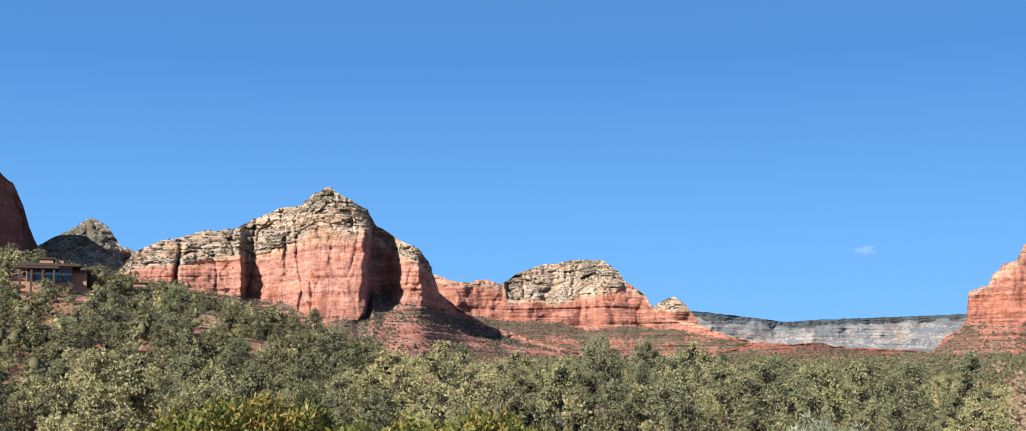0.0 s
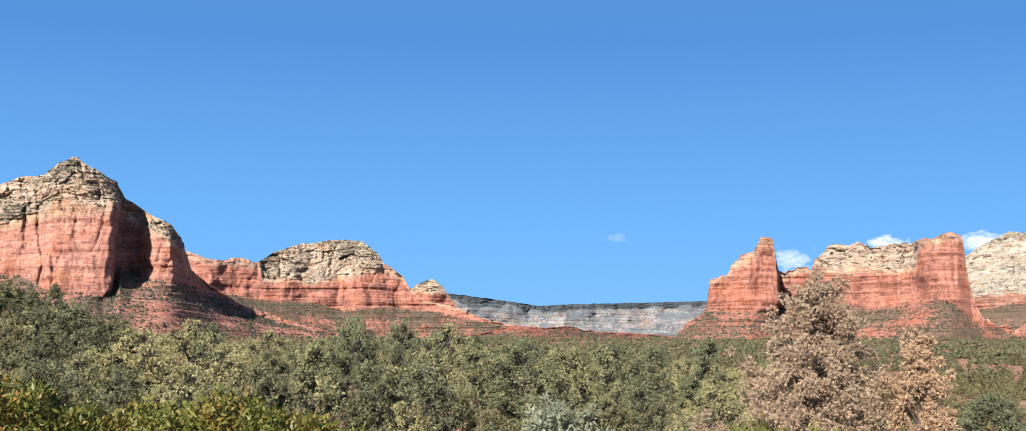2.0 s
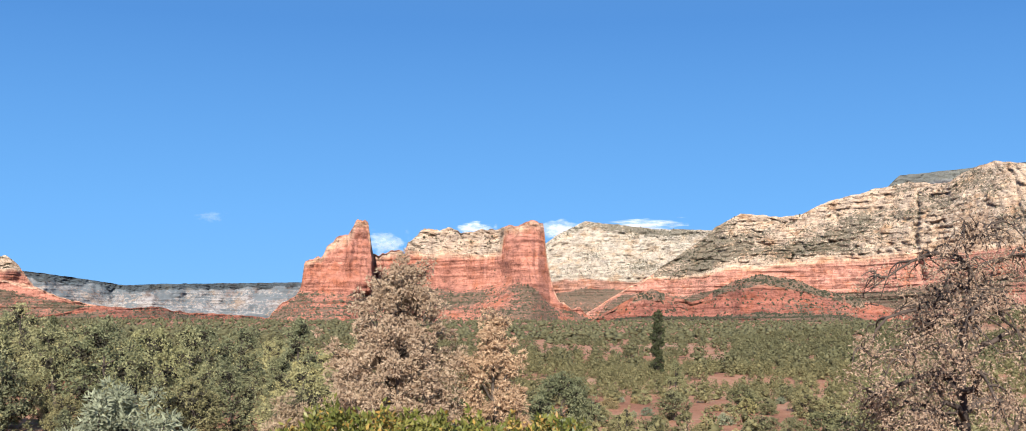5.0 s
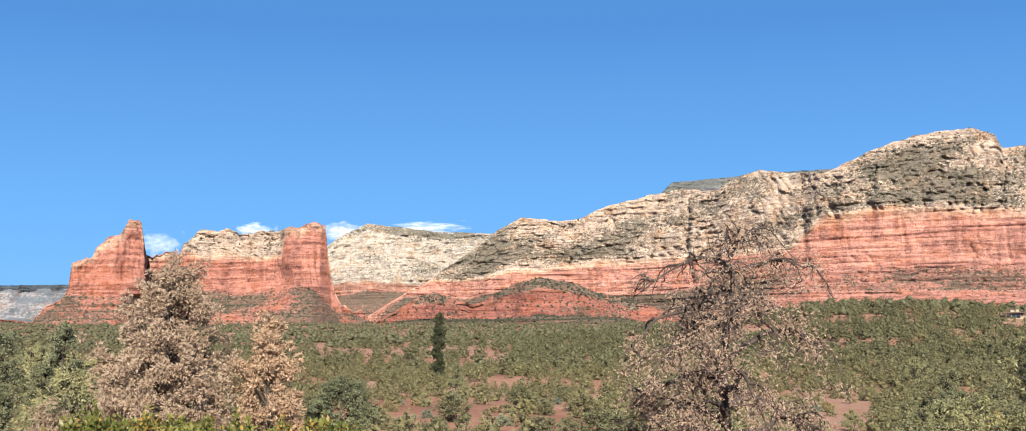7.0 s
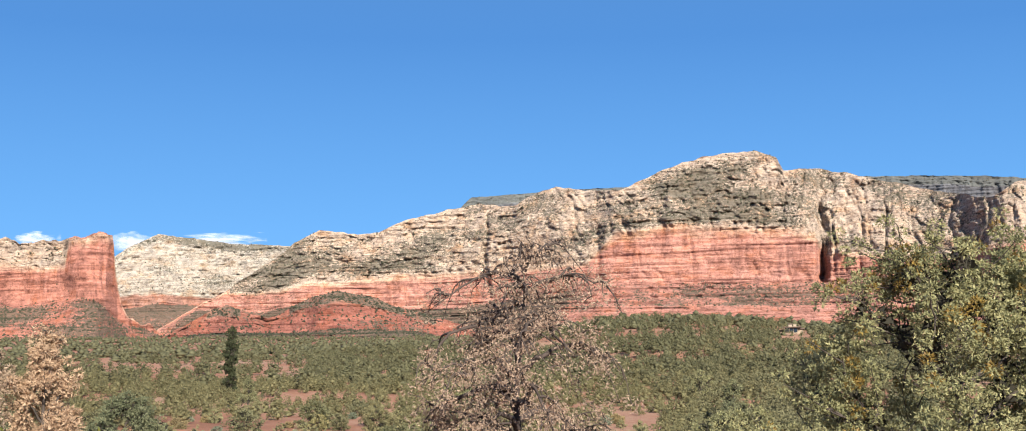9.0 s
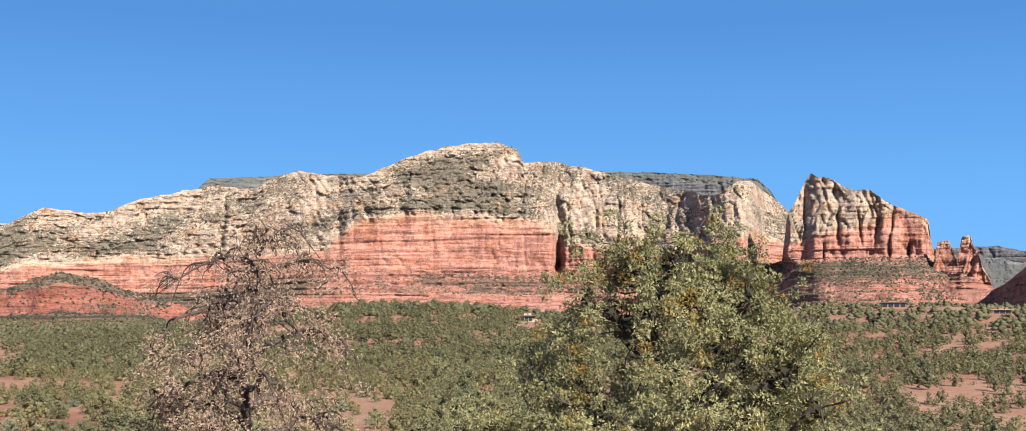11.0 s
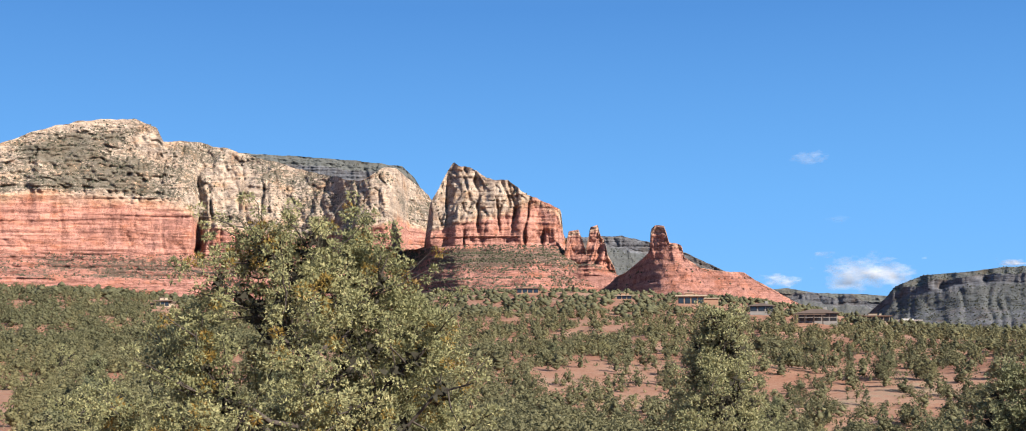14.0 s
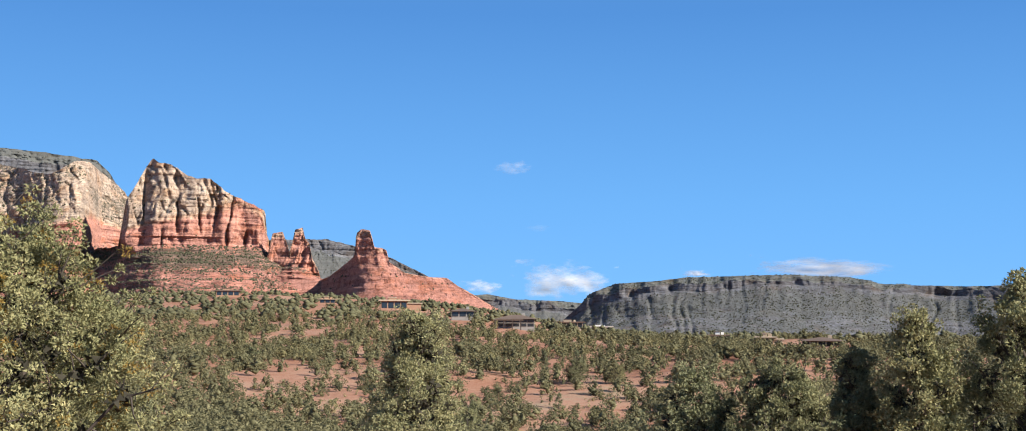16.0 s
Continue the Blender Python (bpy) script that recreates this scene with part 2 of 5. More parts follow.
def soil():
    mat, tree, bsdf = nodes_of("red_soil", 1.0)
    big = noise_at(tree, (0.03, 0.03, 0.03), 5)
    fine = noise_at(tree, (0.6, 0.6, 0.6), 8, 0.7)
    tone = maths(tree, "ADD", maths(tree, "MULTIPLY", big, 0.6), maths(tree, "MULTIPLY", fine, 0.4))
    base = ramp(tree, tone, ((0.34, (0.20, 0.085, 0.05)), (0.46, (0.33, 0.158, 0.096)), (0.56, (0.39, 0.22, 0.145)), (0.64, (0.35, 0.255, 0.165)), (0.73, (0.178, 0.158, 0.085))))
    grit = noise_at(tree, (5.0, 5.0, 5.0), 4, 0.7)
    base = mixed(tree, 0.8, base, ramp(tree, grit, ((0.35, (0.62, 0.6, 0.58)), (0.5, (1, 1, 1)), (0.68, (1.2, 1.2, 1.2)))), "MULTIPLY")
    tree.links.new(base, bsdf.inputs["Base Color"])
    bumped(tree, bsdf, fine, 0.6, 0.25)
    return mat


SOIL = soil()


# ---- ground ----
def rise(az, r):
    """Height of the ground over the lens, by heading and distance."""
    az, r = np.broadcast_arrays(np.asarray(az, float), np.asarray(r, float))
    lr = np.log(np.maximum(r, 1.0))
    at = np.log([1, 5, 11, 18, 28, 40, 70, 110, 180, 300, 500, 800, 1300, 2500, 4900])
    valley = np.interp(lr, at, [-1.6, -1.8, -2.5, -3.6, -4.9, -5.8, -7.2, -8.0, -7.6, -5.2, -2.0, 3, 14, 26, 34])
    open_side = np.interp(lr, at, [-1.6, -1.8, -2.5, -3.6, -4.9, -5.8, -7.2, -8.2, -8.0, -5.2, -5.0, -8, -14, -30, -60])
    side = step01(az, 88, 99)
    z = valley * (1 - side) + open_side * side

    def hill(a0, r0, sa, sr, h):
        return h * np.exp(-((az - a0) / sa) ** 2 / 2 - (np.log(np.maximum(r, 1) / r0) / sr) ** 2 / 2)
    z = z + hill(-27, 330, 9.5, 0.50, 32) + hill(-13, 230, 5, 0.3, 7) + hill(4, 170, 13, 0.42, 4.5) + hill(57, 560, 6, 0.35, 14) + hill(78, 900, 8, 0.4, 15) + hill(87, 640, 6, 0.35, 4) + hill(92, 140, 17, 0.42, -5.5)
    lumps = fbm(r * np.sin(np.radians(az)) / 26, r * np.cos(np.radians(az)) / 26, 0, 4, 5)
    return z + lumps * np.clip((r - 25) / 60, 0, 1) * np.clip(r / 250, 0.5, 1.6)


def spot(az, r, lift=0.0):
    """The place on the ground at a heading and distance."""
    return Vector((r * math.sin(radians(az)), r * math.cos(radians(az)), EYE + float(np.ravel(rise(az, r))[0]) + lift))


def build_ground():
    az = np.concatenate([np.arange(-42, 132, 0.45), np.arange(132, 318, 3.0)])
    r = np.concatenate([[0.0], np.geomspace(1.0, 4950, 150)])
    A, Rr = np.meshgrid(np.append(az, az[0] + 360), r, indexing="ij")
    A = np.where(A > 180, A - 360, A)
    V = np.stack([Rr * np.sin(np.radians(A)), Rr * np.cos(np.radians(A)), EYE + rise(A, Rr)], -1)
    me = mesh_from("ground", V, grid_faces(*A.shape)[:, ::-1], SOIL, True)
    tagged(new("ground", me), "rolling red desert soil with dry grass", "ground", kind="structure")


build_ground()


# ---- foliage pieces ----
def ball_template():
    bm = bmesh.new()
    bmesh.ops.create_icosphere(bm, subdivisions=1, radius=1.0)
    v = np.array([x.co[:] for x in bm.verts])
    f = np.array([[w.index for w in x.verts] for x in bm.faces])
    bm.free()
    return v, f


BALL_V, BALL_F = ball_template()
rng = np.random.default_rng(7)


def scatter(template, places, sizes, rng, jitter=0.0):
    """Many turned and scaled copies of a template joined into arrays."""
    v, f = template
    n = len(places)
    turn = rng.uniform(0, 2 * np.pi, n)
    c, s = np.cos(turn)[:, None], np.sin(turn)[:, None]
    x, y, z = v[None, :, 0], v[None, :, 1], v[None, :, 2]
    out = np.stack([c * x - s * y, s * x + c * y, np.broadcast_to(z, (n, len(v)))], -1)
    if jitter:
        out = out * (1 + rng.uniform(-jitter, jitter, (n, len(v), 1)))
    out = out * np.asarray(sizes)[:, None, :] + np.asarray(places)[:, None, :]
    return out.reshape(-1, 3), (f[None] + (np.arange(n) * len(v))[:, None, None]).reshape(-1, f.shape[1])


def unit(v):
    return v / np.maximum(np.linalg.norm(v, axis=-1, keepdims=True), 1e-9)


def sprays(centres, ways, length, k, width, spread, rng):
    """k slim leaves at each centre, fanned out round its way."""
    n = len(centres)
    d = unit(ways[:, None, :] + rng.normal(0, spread, (n, k, 3)))
    facing = unit(ways[:, None, :] * 0.9 + np.array([0, 0, 0.35]) + rng.normal(0, 0.45, (n, k, 3)))
    side = unit(np.cross(d, facing))
    ln = (np.asarray(length).reshape(-1, 1, 1) * rng.uniform(0.6, 1.25, (n, k, 1)))
    w = ln * width
    root = centres[:, None, :] + d * ln * rng.uniform(-0.3, 0.15, (n, k, 1))
    V = np.stack([root - side * w, root + side * w, root + d * ln], 2).reshape(-1, 3)
    return V, np.arange(len(V)).reshape(-1, 3)


def tubes(paths, sides=5):
    """Tapered limbs: each path is a list of (place, radius)."""
    V, F, base = [], [], 0
    ring = np.linspace(0, 2 * np.pi, sides, endpoint=False)
    for path in paths:
        p = np.array([q[0] for q in path], float)
        rad = np.array([q[1] for q in path], float)
        t = unit(np.gradient(p, axis=0))
        a = unit(np.cross(t, (0.31, 0.87, 0.38)))
        b = np.cross(t, a)
        V.append((p[:, None] + rad[:, None, None] * (np.cos(ring)[None, :, None] * a[:, None] + np.sin(ring)[None, :, None] * b[:, None])).reshape(-1, 3))
        n = len(p)
        i = (np.arange(n - 1)[:, None] * sides + np.arange(sides)[None]) + base
        j = (np.arange(n - 1)[:, None] * sides + (np.arange(sides)[None] + 1) % sides) + base
        F.append(np.stack([i, j, j + sides, i + sides], -1).reshape(-1, 4))
        base += n * sides
    return np.concatenate(V), np.concatenate(F)


def bent(a, b, ra, rb, rng, bow=0.12, n=5):
    """A limb from a to b that bows and wavers on its way."""
    a, b = np.asarray(a, float), np.asarray(b, float)
    length = np.linalg.norm(b - a)
    off = rng.normal(0, bow * length, 3) + np.array([0, 0, -bow * 0.6 * length])
    t = np.linspace(0, 1, n)
    p = a + (b - a) * t[:, None] + off * (4 * t * (1 - t))[:, None] * 0.6
    p[1:-1] += rng.normal(0, 0.02 * length, (n - 2, 3))
    return [(p[i], ra + (rb - ra) * t[i]) for i in range(n)]


PROFILES = {"round": ((0, 0.72), (0.25, 1.0), (0.55, 0.92), (0.8, 0.62), (1, 0.2)), "cone": ((0, 0.8), (0.12, 1.0), (0.4, 0.74), (0.7, 0.42), (1, 0.06)),
            "dome": ((0, 0.85), (0.4, 1.0), (0.6, 0.94), (0.8, 0.66), (1, 0.30)), "arms": ((0, 0.8), (0.35, 1.0), (0.5, 1.0), (0.65, 0.74), (0.8, 0.52), (1, 0.30)), "spire": ((0, 0.9), (0.2, 1.0), (0.6, 0.8), (0.85, 0.5), (1, 0.12))}


def skeleton(h, w, lift, limbs, subs, puffs, puff, rng, shape="round", climb=0.5, lean=(0.0, 0.0), trunk=0.14):
    """Limbs, side branches and the clumps of leaf that they carry: (paths of limbs, paths of branches, clump centres, clump sizes)."""
    prof = PROFILES[shape]
    axis = lambda z: np.array([lean[0] * z / h, lean[1] * z / h, z])
    mains, sides, at, size = [], [], [], []
    for i in range(limbs):
        t = (i + rng.uniform(0.1, 0.9)) / limbs
        a = i * 2.4 + rng.uniform(-0.5, 0.5)
        out = np.array([math.cos(a), math.sin(a), 0.0])
        far = w / 2 * float(np.interp(t, [q[0] for q in prof], [q[1] for q in prof])) * rng.uniform(0.7, 1.12)
        z1 = min(lift + (h - lift) * t + rng.normal(0, 0.03 * h), h)
        z0 = min(max(0.06 * h, z1 - climb * far - 0.06 * h), 0.9 * h)
        limb = bent(axis(z0), axis(z1) + out * far, trunk * (1 - 0.75 * z0 / h) * 0.6, trunk * 0.10, rng, 0.10, 7)
        mains.append(limb)
        line = np.array([q[0] for q in limb])
        for j in range(subs):
            u = 0.3 + 0.7 * (j + rng.uniform(0.2, 1.0)) / subs
            k = min(u, 0.999) * 6
            p = line[int(k)] + (line[min(int(k) + 1, 6)] - line[int(k)]) * (k - int(k))
            way = unit(out * 0.55 + rng.normal(0, 0.62, 3) + (0, 0, 0.22 + 0.35 * climb))
            ln = w * rng.uniform(0.09, 0.22) * (1.25 - 0.5 * u)
            sides.append(bent(p, p + way * ln, trunk * 0.13, trunk * 0.04, rng, 0.12, 4))
            for q in range(puffs):
                f = 0.25 + 0.8 * (q + rng.uniform(0, 1)) / puffs
                at.append(p + way * ln * f + rng.normal(0, puff * 0.65, 3))
                size.append(puff * rng.uniform(0.6, 1.25) * (1.15 - 0.3 * f))
    return mains, sides, np.array(at), np.array(size)


def shell(h, w, lift, count, puff, rng, shape="round", lean=(0.0, 0.0), gap=-0.25, deep=0.5):
    """Clumps of leaf over the outer part of an uneven crown with gaps in it."""
    prof = PROFILES[shape]
    n = count * 5
    t, a = rng.uniform(0, 1, n) ** 0.9, rng.uniform(0, 2 * np.pi, n)
    k = rng.uniform(0, 50)
    wide = w / 2 * np.interp(t, [q[0] for q in prof], [q[1] for q in prof]) * (0.86 + 0.34 * fbm(np.cos(a) * 1.3 + k, np.sin(a) * 1.3, t * 4.5, 2, 17))
    rad = wide * rng.uniform(deep, 1.0, n) ** 0.6
    z = lift + (h - lift) * t * (1 + 0.10 * vnoise(np.cos(a) * 1.2 + k, np.sin(a) * 1.2, t * 2, 23))
    p = np.stack([rad * np.cos(a) + lean[0] * z / h, rad * np.sin(a) + lean[1] * z / h, z], -1)
    q = p / (0.13 * w + 0.02)
    keep = (rng.uniform(0, 1, n) < wide / wide.max() + 0.12) & (vnoise(q[:, 0] + k, q[:, 1], q[:, 2], 31) > gap)
    p = p[keep][:count]
    return p, puff * rng.uniform(0.6, 1.3, len(p))


def clumps(at, size, leaves, length, width, radial, rng, flat=0.8):
    """Small leaves over the outside of each clump, lying on it (radial 0) or standing out from it (radial 1)."""
    n = len(at)
    d = unit(rng.normal(0, 1, (n, leaves, 3)) + (0, 0, 0.25))
    root = at[:, None] + d * size[:, None, None] * rng.uniform(0.55, 1.0, (n, leaves, 1)) * (1, 1, flat)
    facing = unit(d + rng.normal(0, 0.42, (n, leaves, 3)))
    lie = unit(np.cross(facing, rng.normal(0, 1, (n, leaves, 3))))
    way = unit(lie * (1 - radial) + d * radial + rng.normal(0, 0.2, (n, leaves, 3)))
    side = unit(np.cross(way, facing + 0.35 * rng.normal(0, 1, (n, leaves, 3))))
    ln = length * rng.uniform(0.6, 1.3, (n, leaves, 1))
    V = np.stack([root - side * ln * width, root + side * ln * width, root + way * ln], 2).reshape(-1, 3)
    return V, np.arange(len(V)).reshape(-1, 3)


def tree(name, label, category, leaf, bark, h, w, seed, limbs=16, subs=6, puffs=4, puff=0.2, leaves=40, length=0.09, width=0.35, radial=0.35, lift=0.35, shape="round", climb=0.5, trunk=0.14, group="", core=0.0, lean=None, turned=None, fill=0, gap=-0.25):
    """A tree or shrub: an Empty at its foot with a trunk, its limbs and a crown of many small clumps of leaf."""
    rng = np.random.default_rng(seed)
    root = tagged(new(name), label, category, group)
    lean = rng.normal(0, 0.05 * w, 2) if lean is None else lean
    mains, sides, at, size = skeleton(h, w, lift, limbs, subs, puffs, puff, rng, shape, climb, lean, trunk)
    more, big = shell(h, w, lift, fill or limbs * subs, puff, rng, shape, lean, gap)
    at, size = np.concatenate([at, more]), np.concatenate([size, big])
    stem = [(np.array([lean[0] * t * 0.93, lean[1] * t * 0.93, t * h * 0.93]) + (rng.normal(0, 0.015 * w, 3) * (1, 1, 0) if 0 < t < 1 else 0), trunk * (1.25 if t == 0 else 1 - 0.9 * t)) for t in np.linspace(0, 1, 9)]
    part("trunk", mesh_from("trunk", *tubes([stem], 7), bark, True), bark, root)
    if group:
        tagged(part("branch", mesh_from("branch", *tubes(mains, 4), bark, True), bark, root), kind="stuff")
    else:
        for limb in mains:
            part("limb", mesh_from("limb", *tubes([limb]), bark, True), bark, root)
        tagged(part("twig", mesh_from("twig", *tubes(sides, 4), bark), bark, root, "thin dark side branches"), kind="stuff")
    at[:, 2] = np.maximum(at[:, 2], size * 0.5)
    old = rng.uniform(0, 1, len(at)) < (0.0 if turned is None else 0.10)
    V, F = clumps(at[~old], size[~old], leaves, length, width, radial, rng)
    V[:, 2] = np.maximum(V[:, 2], 0.02)
    part("crown", mesh_from("crown", V, F, leaf), leaf, root)
    if turned is not None:
        V, F = clumps(at[old], size[old], leaves, length, width, radial, rng)
        tagged(part("brown_spray", mesh_from("brown_spray", V, F, turned), turned, root, "dying orange-brown sprays among the green"), kind="stuff")
    # dark clumps of inner twigs that put shade into the gaps of the crown
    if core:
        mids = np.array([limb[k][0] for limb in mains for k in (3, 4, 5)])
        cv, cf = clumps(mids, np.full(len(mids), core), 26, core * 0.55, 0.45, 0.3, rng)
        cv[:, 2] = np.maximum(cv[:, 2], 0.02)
        tagged(part("inner_thicket", mesh_from("inner_thicket", cv, cf, TWIGS_SHADE), TWIGS_SHADE, root, "dense inner twigs, coloured dark as the crown's inner shade"), kind="stuff")
    return root


# ---- mountains ----
OCT_V = np.array([(1, 0, 0), (0, 1, 0), (-1, 0, 0), (0, -1, 0), (0, 0, 1.0), (0, 0, -1)], float)
OCT_F = np.array([(0, 1, 4), (1, 2, 4), (2, 3, 4), (3, 0, 4), (1, 0, 5), (2, 1, 5), (3, 2, 5), (0, 3, 5)])


def terrace(S, z, height, slope, seed):
    """How far beds of that height step in and out of an even slope."""
    phase = z / height + 0.5 * fbm(S / 240, z / 70, 0, 2, seed)
    return -(phase - np.floor(phase) - 0.5) * height / np.tan(np.radians(slope))


def ledges(S, z, height, seed):
    """Beds of uneven hardness that stand proud or lie back, as a random value between -1 and 1 for each bed, changing slowly along it."""
    phase = z / height + 0.7 * fbm(S / 260, z / 90, 0, 2, seed)
    row = np.floor(phase)
    edge = step01(phase - row, 0.0, 0.22)
    here, below = vnoise(row * 5.37, S / 120, 0, seed + 1), vnoise((row - 1) * 5.37, S / 120, 0, seed + 1)
    return here * edge + below * (1 - edge)


def creases(S, z, size, stretch, seed):
    """Narrow cracks: near one in the crack, near zero beside it."""
    n = np.abs(vnoise(S / size, z / (size * stretch), 0, seed) + 0.35 * vnoise(S / size * 2.7, z / (size * stretch) * 2.7, 0, seed + 50))
    return np.clip(1 - n * 5, 0, 1) ** 1.5


def cells(x, y, seed):
    """A random value between -1 and 1 for each block of a broken wall."""
    ix, iy = np.floor(x), np.floor(y)
    best, value = np.full(np.shape(x), 9.0), np.zeros(np.shape(x))
    for dx in (-1, 0, 1):
        for dy in (-1, 0, 1):
            cx, cy = (ix + dx).astype(np.int64).astype(np.uint64), (iy + dy).astype(np.int64).astype(np.uint64)
            zero = np.zeros_like(cx)
            px, py = ix + dx + hashed(cx, cy, zero, seed), iy + dy + hashed(cx, cy, zero, seed + 1)
            d = (x - px) ** 2 + (y - py) ** 2
            near = d < best
            best = np.where(near, d, best)
            value = np.where(near, hashed(cx, cy, zero, seed + 2) * 2 - 1, value)
    return value


def massif(name, label, top, bound, foot, base, face, rock, seed, apron_slope=21.0, cap_slope=50.0, cliff_set=0.16, ribs=16.0, rib_wave=42.0, gullies=(), step=0.05,
           shrubs=2500, jag=0.05, shrub=(1.9, 1.7), bench=0.35, crag=1.0, back=420.0, rows=(46, 54, 58), low_green=0.3, bench_green=0.3, cap_green=0.3, shelves=(), talus_ribs=5.0, wall=1.0, hold=0.15, talus_steps=0.75, talus_lumps=0.6, facet=0.0, facet_wave=34.0, taper=1.3, upright=((0, 1.0),), cliff_green=0.0):
    """A butte or ridge: tables of (heading, value) give its crest, the foot of its cap, of its cliff and of its apron as
    heights in degrees over the lens, and how far off its cliff stands. It is a closed hill with a front, a crest and a back."""
    rng = np.random.default_rng(seed)
    top = list(top)
    if taper:
        top = [(top[0][0] - taper, base[0][1] - 0.3)] + top + [(top[-1][0] + taper, base[-1][1] - 0.3)]
    az = np.arange(top[0][0], top[-1][0], step)
    table = lambda rows_: np.interp(az, [q[0] for q in rows_], [q[1] for q in rows_])
    r_face = table(face)
    arc = np.radians(az) * np.median(r_face)
    e_top = table(top) + jag * fbm(arc / 17, seed * 3.1, 0, 4, seed)
    e_base = table(base)
    e_cap = np.minimum(table(bound) + 0.12 * fbm(arc / 40, 9.1, 0, 4, seed + 2), e_top - 0.03)
    e_foot = np.minimum(table(foot) + 0.10 * fbm(arc / 50, 3.3, 0, 3, seed + 3), e_cap - 0.03)
    e_base = np.minimum(e_base, e_foot - 0.03)
    nA, nC, nP = rows
    A = np.linspace(0, 1, nA, endpoint=False)[None]
    C = np.linspace(0, 1, nC, endpoint=False)[None]
    P = np.linspace(0, 1, nP)[None]
    col = lambda x: x[:, None]
    run = np.clip(np.radians(e_foot - e_base) * r_face / math.tan(radians(apron_slope)), 30, 600)
    span = max(3, int(2.6 / step))
    bell = np.hanning(2 * span + 3)[1:-1]
    r_low = np.convolve(np.pad(np.minimum(r_face - run, r_face - 30), span, mode="edge"), bell / bell.sum(), mode="valid") - 15
    slip = np.concatenate([np.linspace(e_foot, e_cap, nC, endpoint=False), np.linspace(e_cap, e_top, nP)]).T
    slip = np.radians(slip) * 1800
    turn = col(az) + 0.17 * fbm(col(arc) / 70, slip / 38, 0, 3, seed + 60) * np.clip((slip - slip[:, :1]) / 12, 0, 1)
    r_wall = np.interp(turn, [q[0] for q in face], [q[1] for q in face])
    half = max(3, int(1.5 / step))
    broad = np.hanning(2 * half + 3)[1:-1]
    even = np.convolve(np.pad(r_face, half, mode="edge"), broad / broad.sum(), mode="valid")
    fade = np.concatenate([np.zeros(nC), np.linspace(0, 1, nP) ** 0.7])[None] * (1 - hold)
    r_wall = r_wall * (1 - fade) + col(even) * fade
    heel = col(r_low) + col(even - r_low) * A + col(r_face - even) * A ** 9
    rise_a = np.where(A < 0.68, A * (1 - bench) / 0.68, (1 - bench) + (A - 0.68) / 0.32 * bench)
    el = np.concatenate([col(e_base) + col(e_foot - e_base) * rise_a, col(e_foot) + col(e_cap - e_foot) * C, col(e_cap) + col(e_top - e_cap) * P], 1)
    h_cliff, h_cap = np.radians(e_cap - e_foot) * r_face, np.radians(e_top - e_cap) * r_face
    set_c = cliff_set * h_cliff
    set_p = h_cap / math.tan(radians(cap_slope))
    r = np.concatenate([heel, r_wall[:, :nC] + col(set_c) * C, r_wall[:, nC:] + col(set_c) + col(set_p) * P ** 1.15], 1)
    bed = np.concatenate([A + 0 * col(az), 1 + C + 0 * col(az), 2 + P + 0 * col(az)], 1)
    z = r * np.tan(np.radians(el))
    S = col(arc) + 0 * r
    hard = np.interp(bed, [0, 0.25, 0.9, 1.05, 1.9, 2.1, 2.9, 3.0], [0.0, 0.0, 0.12, 1.0, 1.0, 0.9, 0.5, 0.2])
    capped = np.interp(bed, [0, 1.9, 2.05, 2.9, 3.0], [0, 0, 1, 1, 0.3])
    warp = 14 * fbm(S / 60, z / 60, 0, 2, seed + 20)
    groove = 1 - np.abs(vnoise((S + warp) / rib_wave, z / 190, 0, seed + 4)) * 2
    groove2 = 1 - np.abs(vnoise((S + warp) / (rib_wave * 0.34), z / 90, 0, seed + 5)) * 2
    crumble = fbm(S / 13, z / 11, r / 40, 4, seed + 7)
    lumps = fbm(S / 70, z / 45, r / 70, 3, seed + 8)
    tall = col(table(upright)) + 0 * r
    slope = np.interp(bed, [0, 0.95, 1.05, 1.95, 2.05, 3], [apron_slope, apron_slope, 78, 78, cap_slope, cap_slope])
    stiff = hard * np.interp(bed, [0, 0.9, 1.05, 1.9, 2.05, 3], [1, 1, wall, wall, 1, 1])
    dr = stiff * (ribs * 0.55 * groove + ribs * 0.25 * groove2 + ribs * 0.35 * lumps) + 1.5 * crumble * np.clip(hard + 0.3, 0, 1)
    dr = dr + crag * (0.75 * terrace(S, z, 11.0, slope, seed + 40) + 0.5 * terrace(S, z + 3, 4.6, slope, seed + 41)) * (1 - capped * (1 - 0.6 / tall)) * np.interp(bed, [0, 0.1, 0.95, 1.05, 2.9, 3], [0, talus_steps, talus_steps, 1, 1, 0.3])
    dr = dr + crag * capped * (0.72 + 0.08 * tall) * (9 * creases(S, z / tall, 30, 1.1, seed + 42) + 6 * creases(S + 0.7 * z / tall, z / tall, 16, 0.9, seed + 43) + 5.0 * cells((S + warp + 0.3 * z) / 19, (z / tall - 0.25 * S) / 14, seed + 80) + 2.8 * cells((S + warp * 0.5) / 8, (z / tall + 0.2 * S) / 4, seed + 84)) + crag * hard * (1 - capped) * (1.8 * wall * cells((S + warp) / 15, z / 40, seed + 88) + 3.5 * creases(S, z, 26, 3.0, seed + 44) + 2.0 * creases(S, z, 11, 3.5, seed + 45))
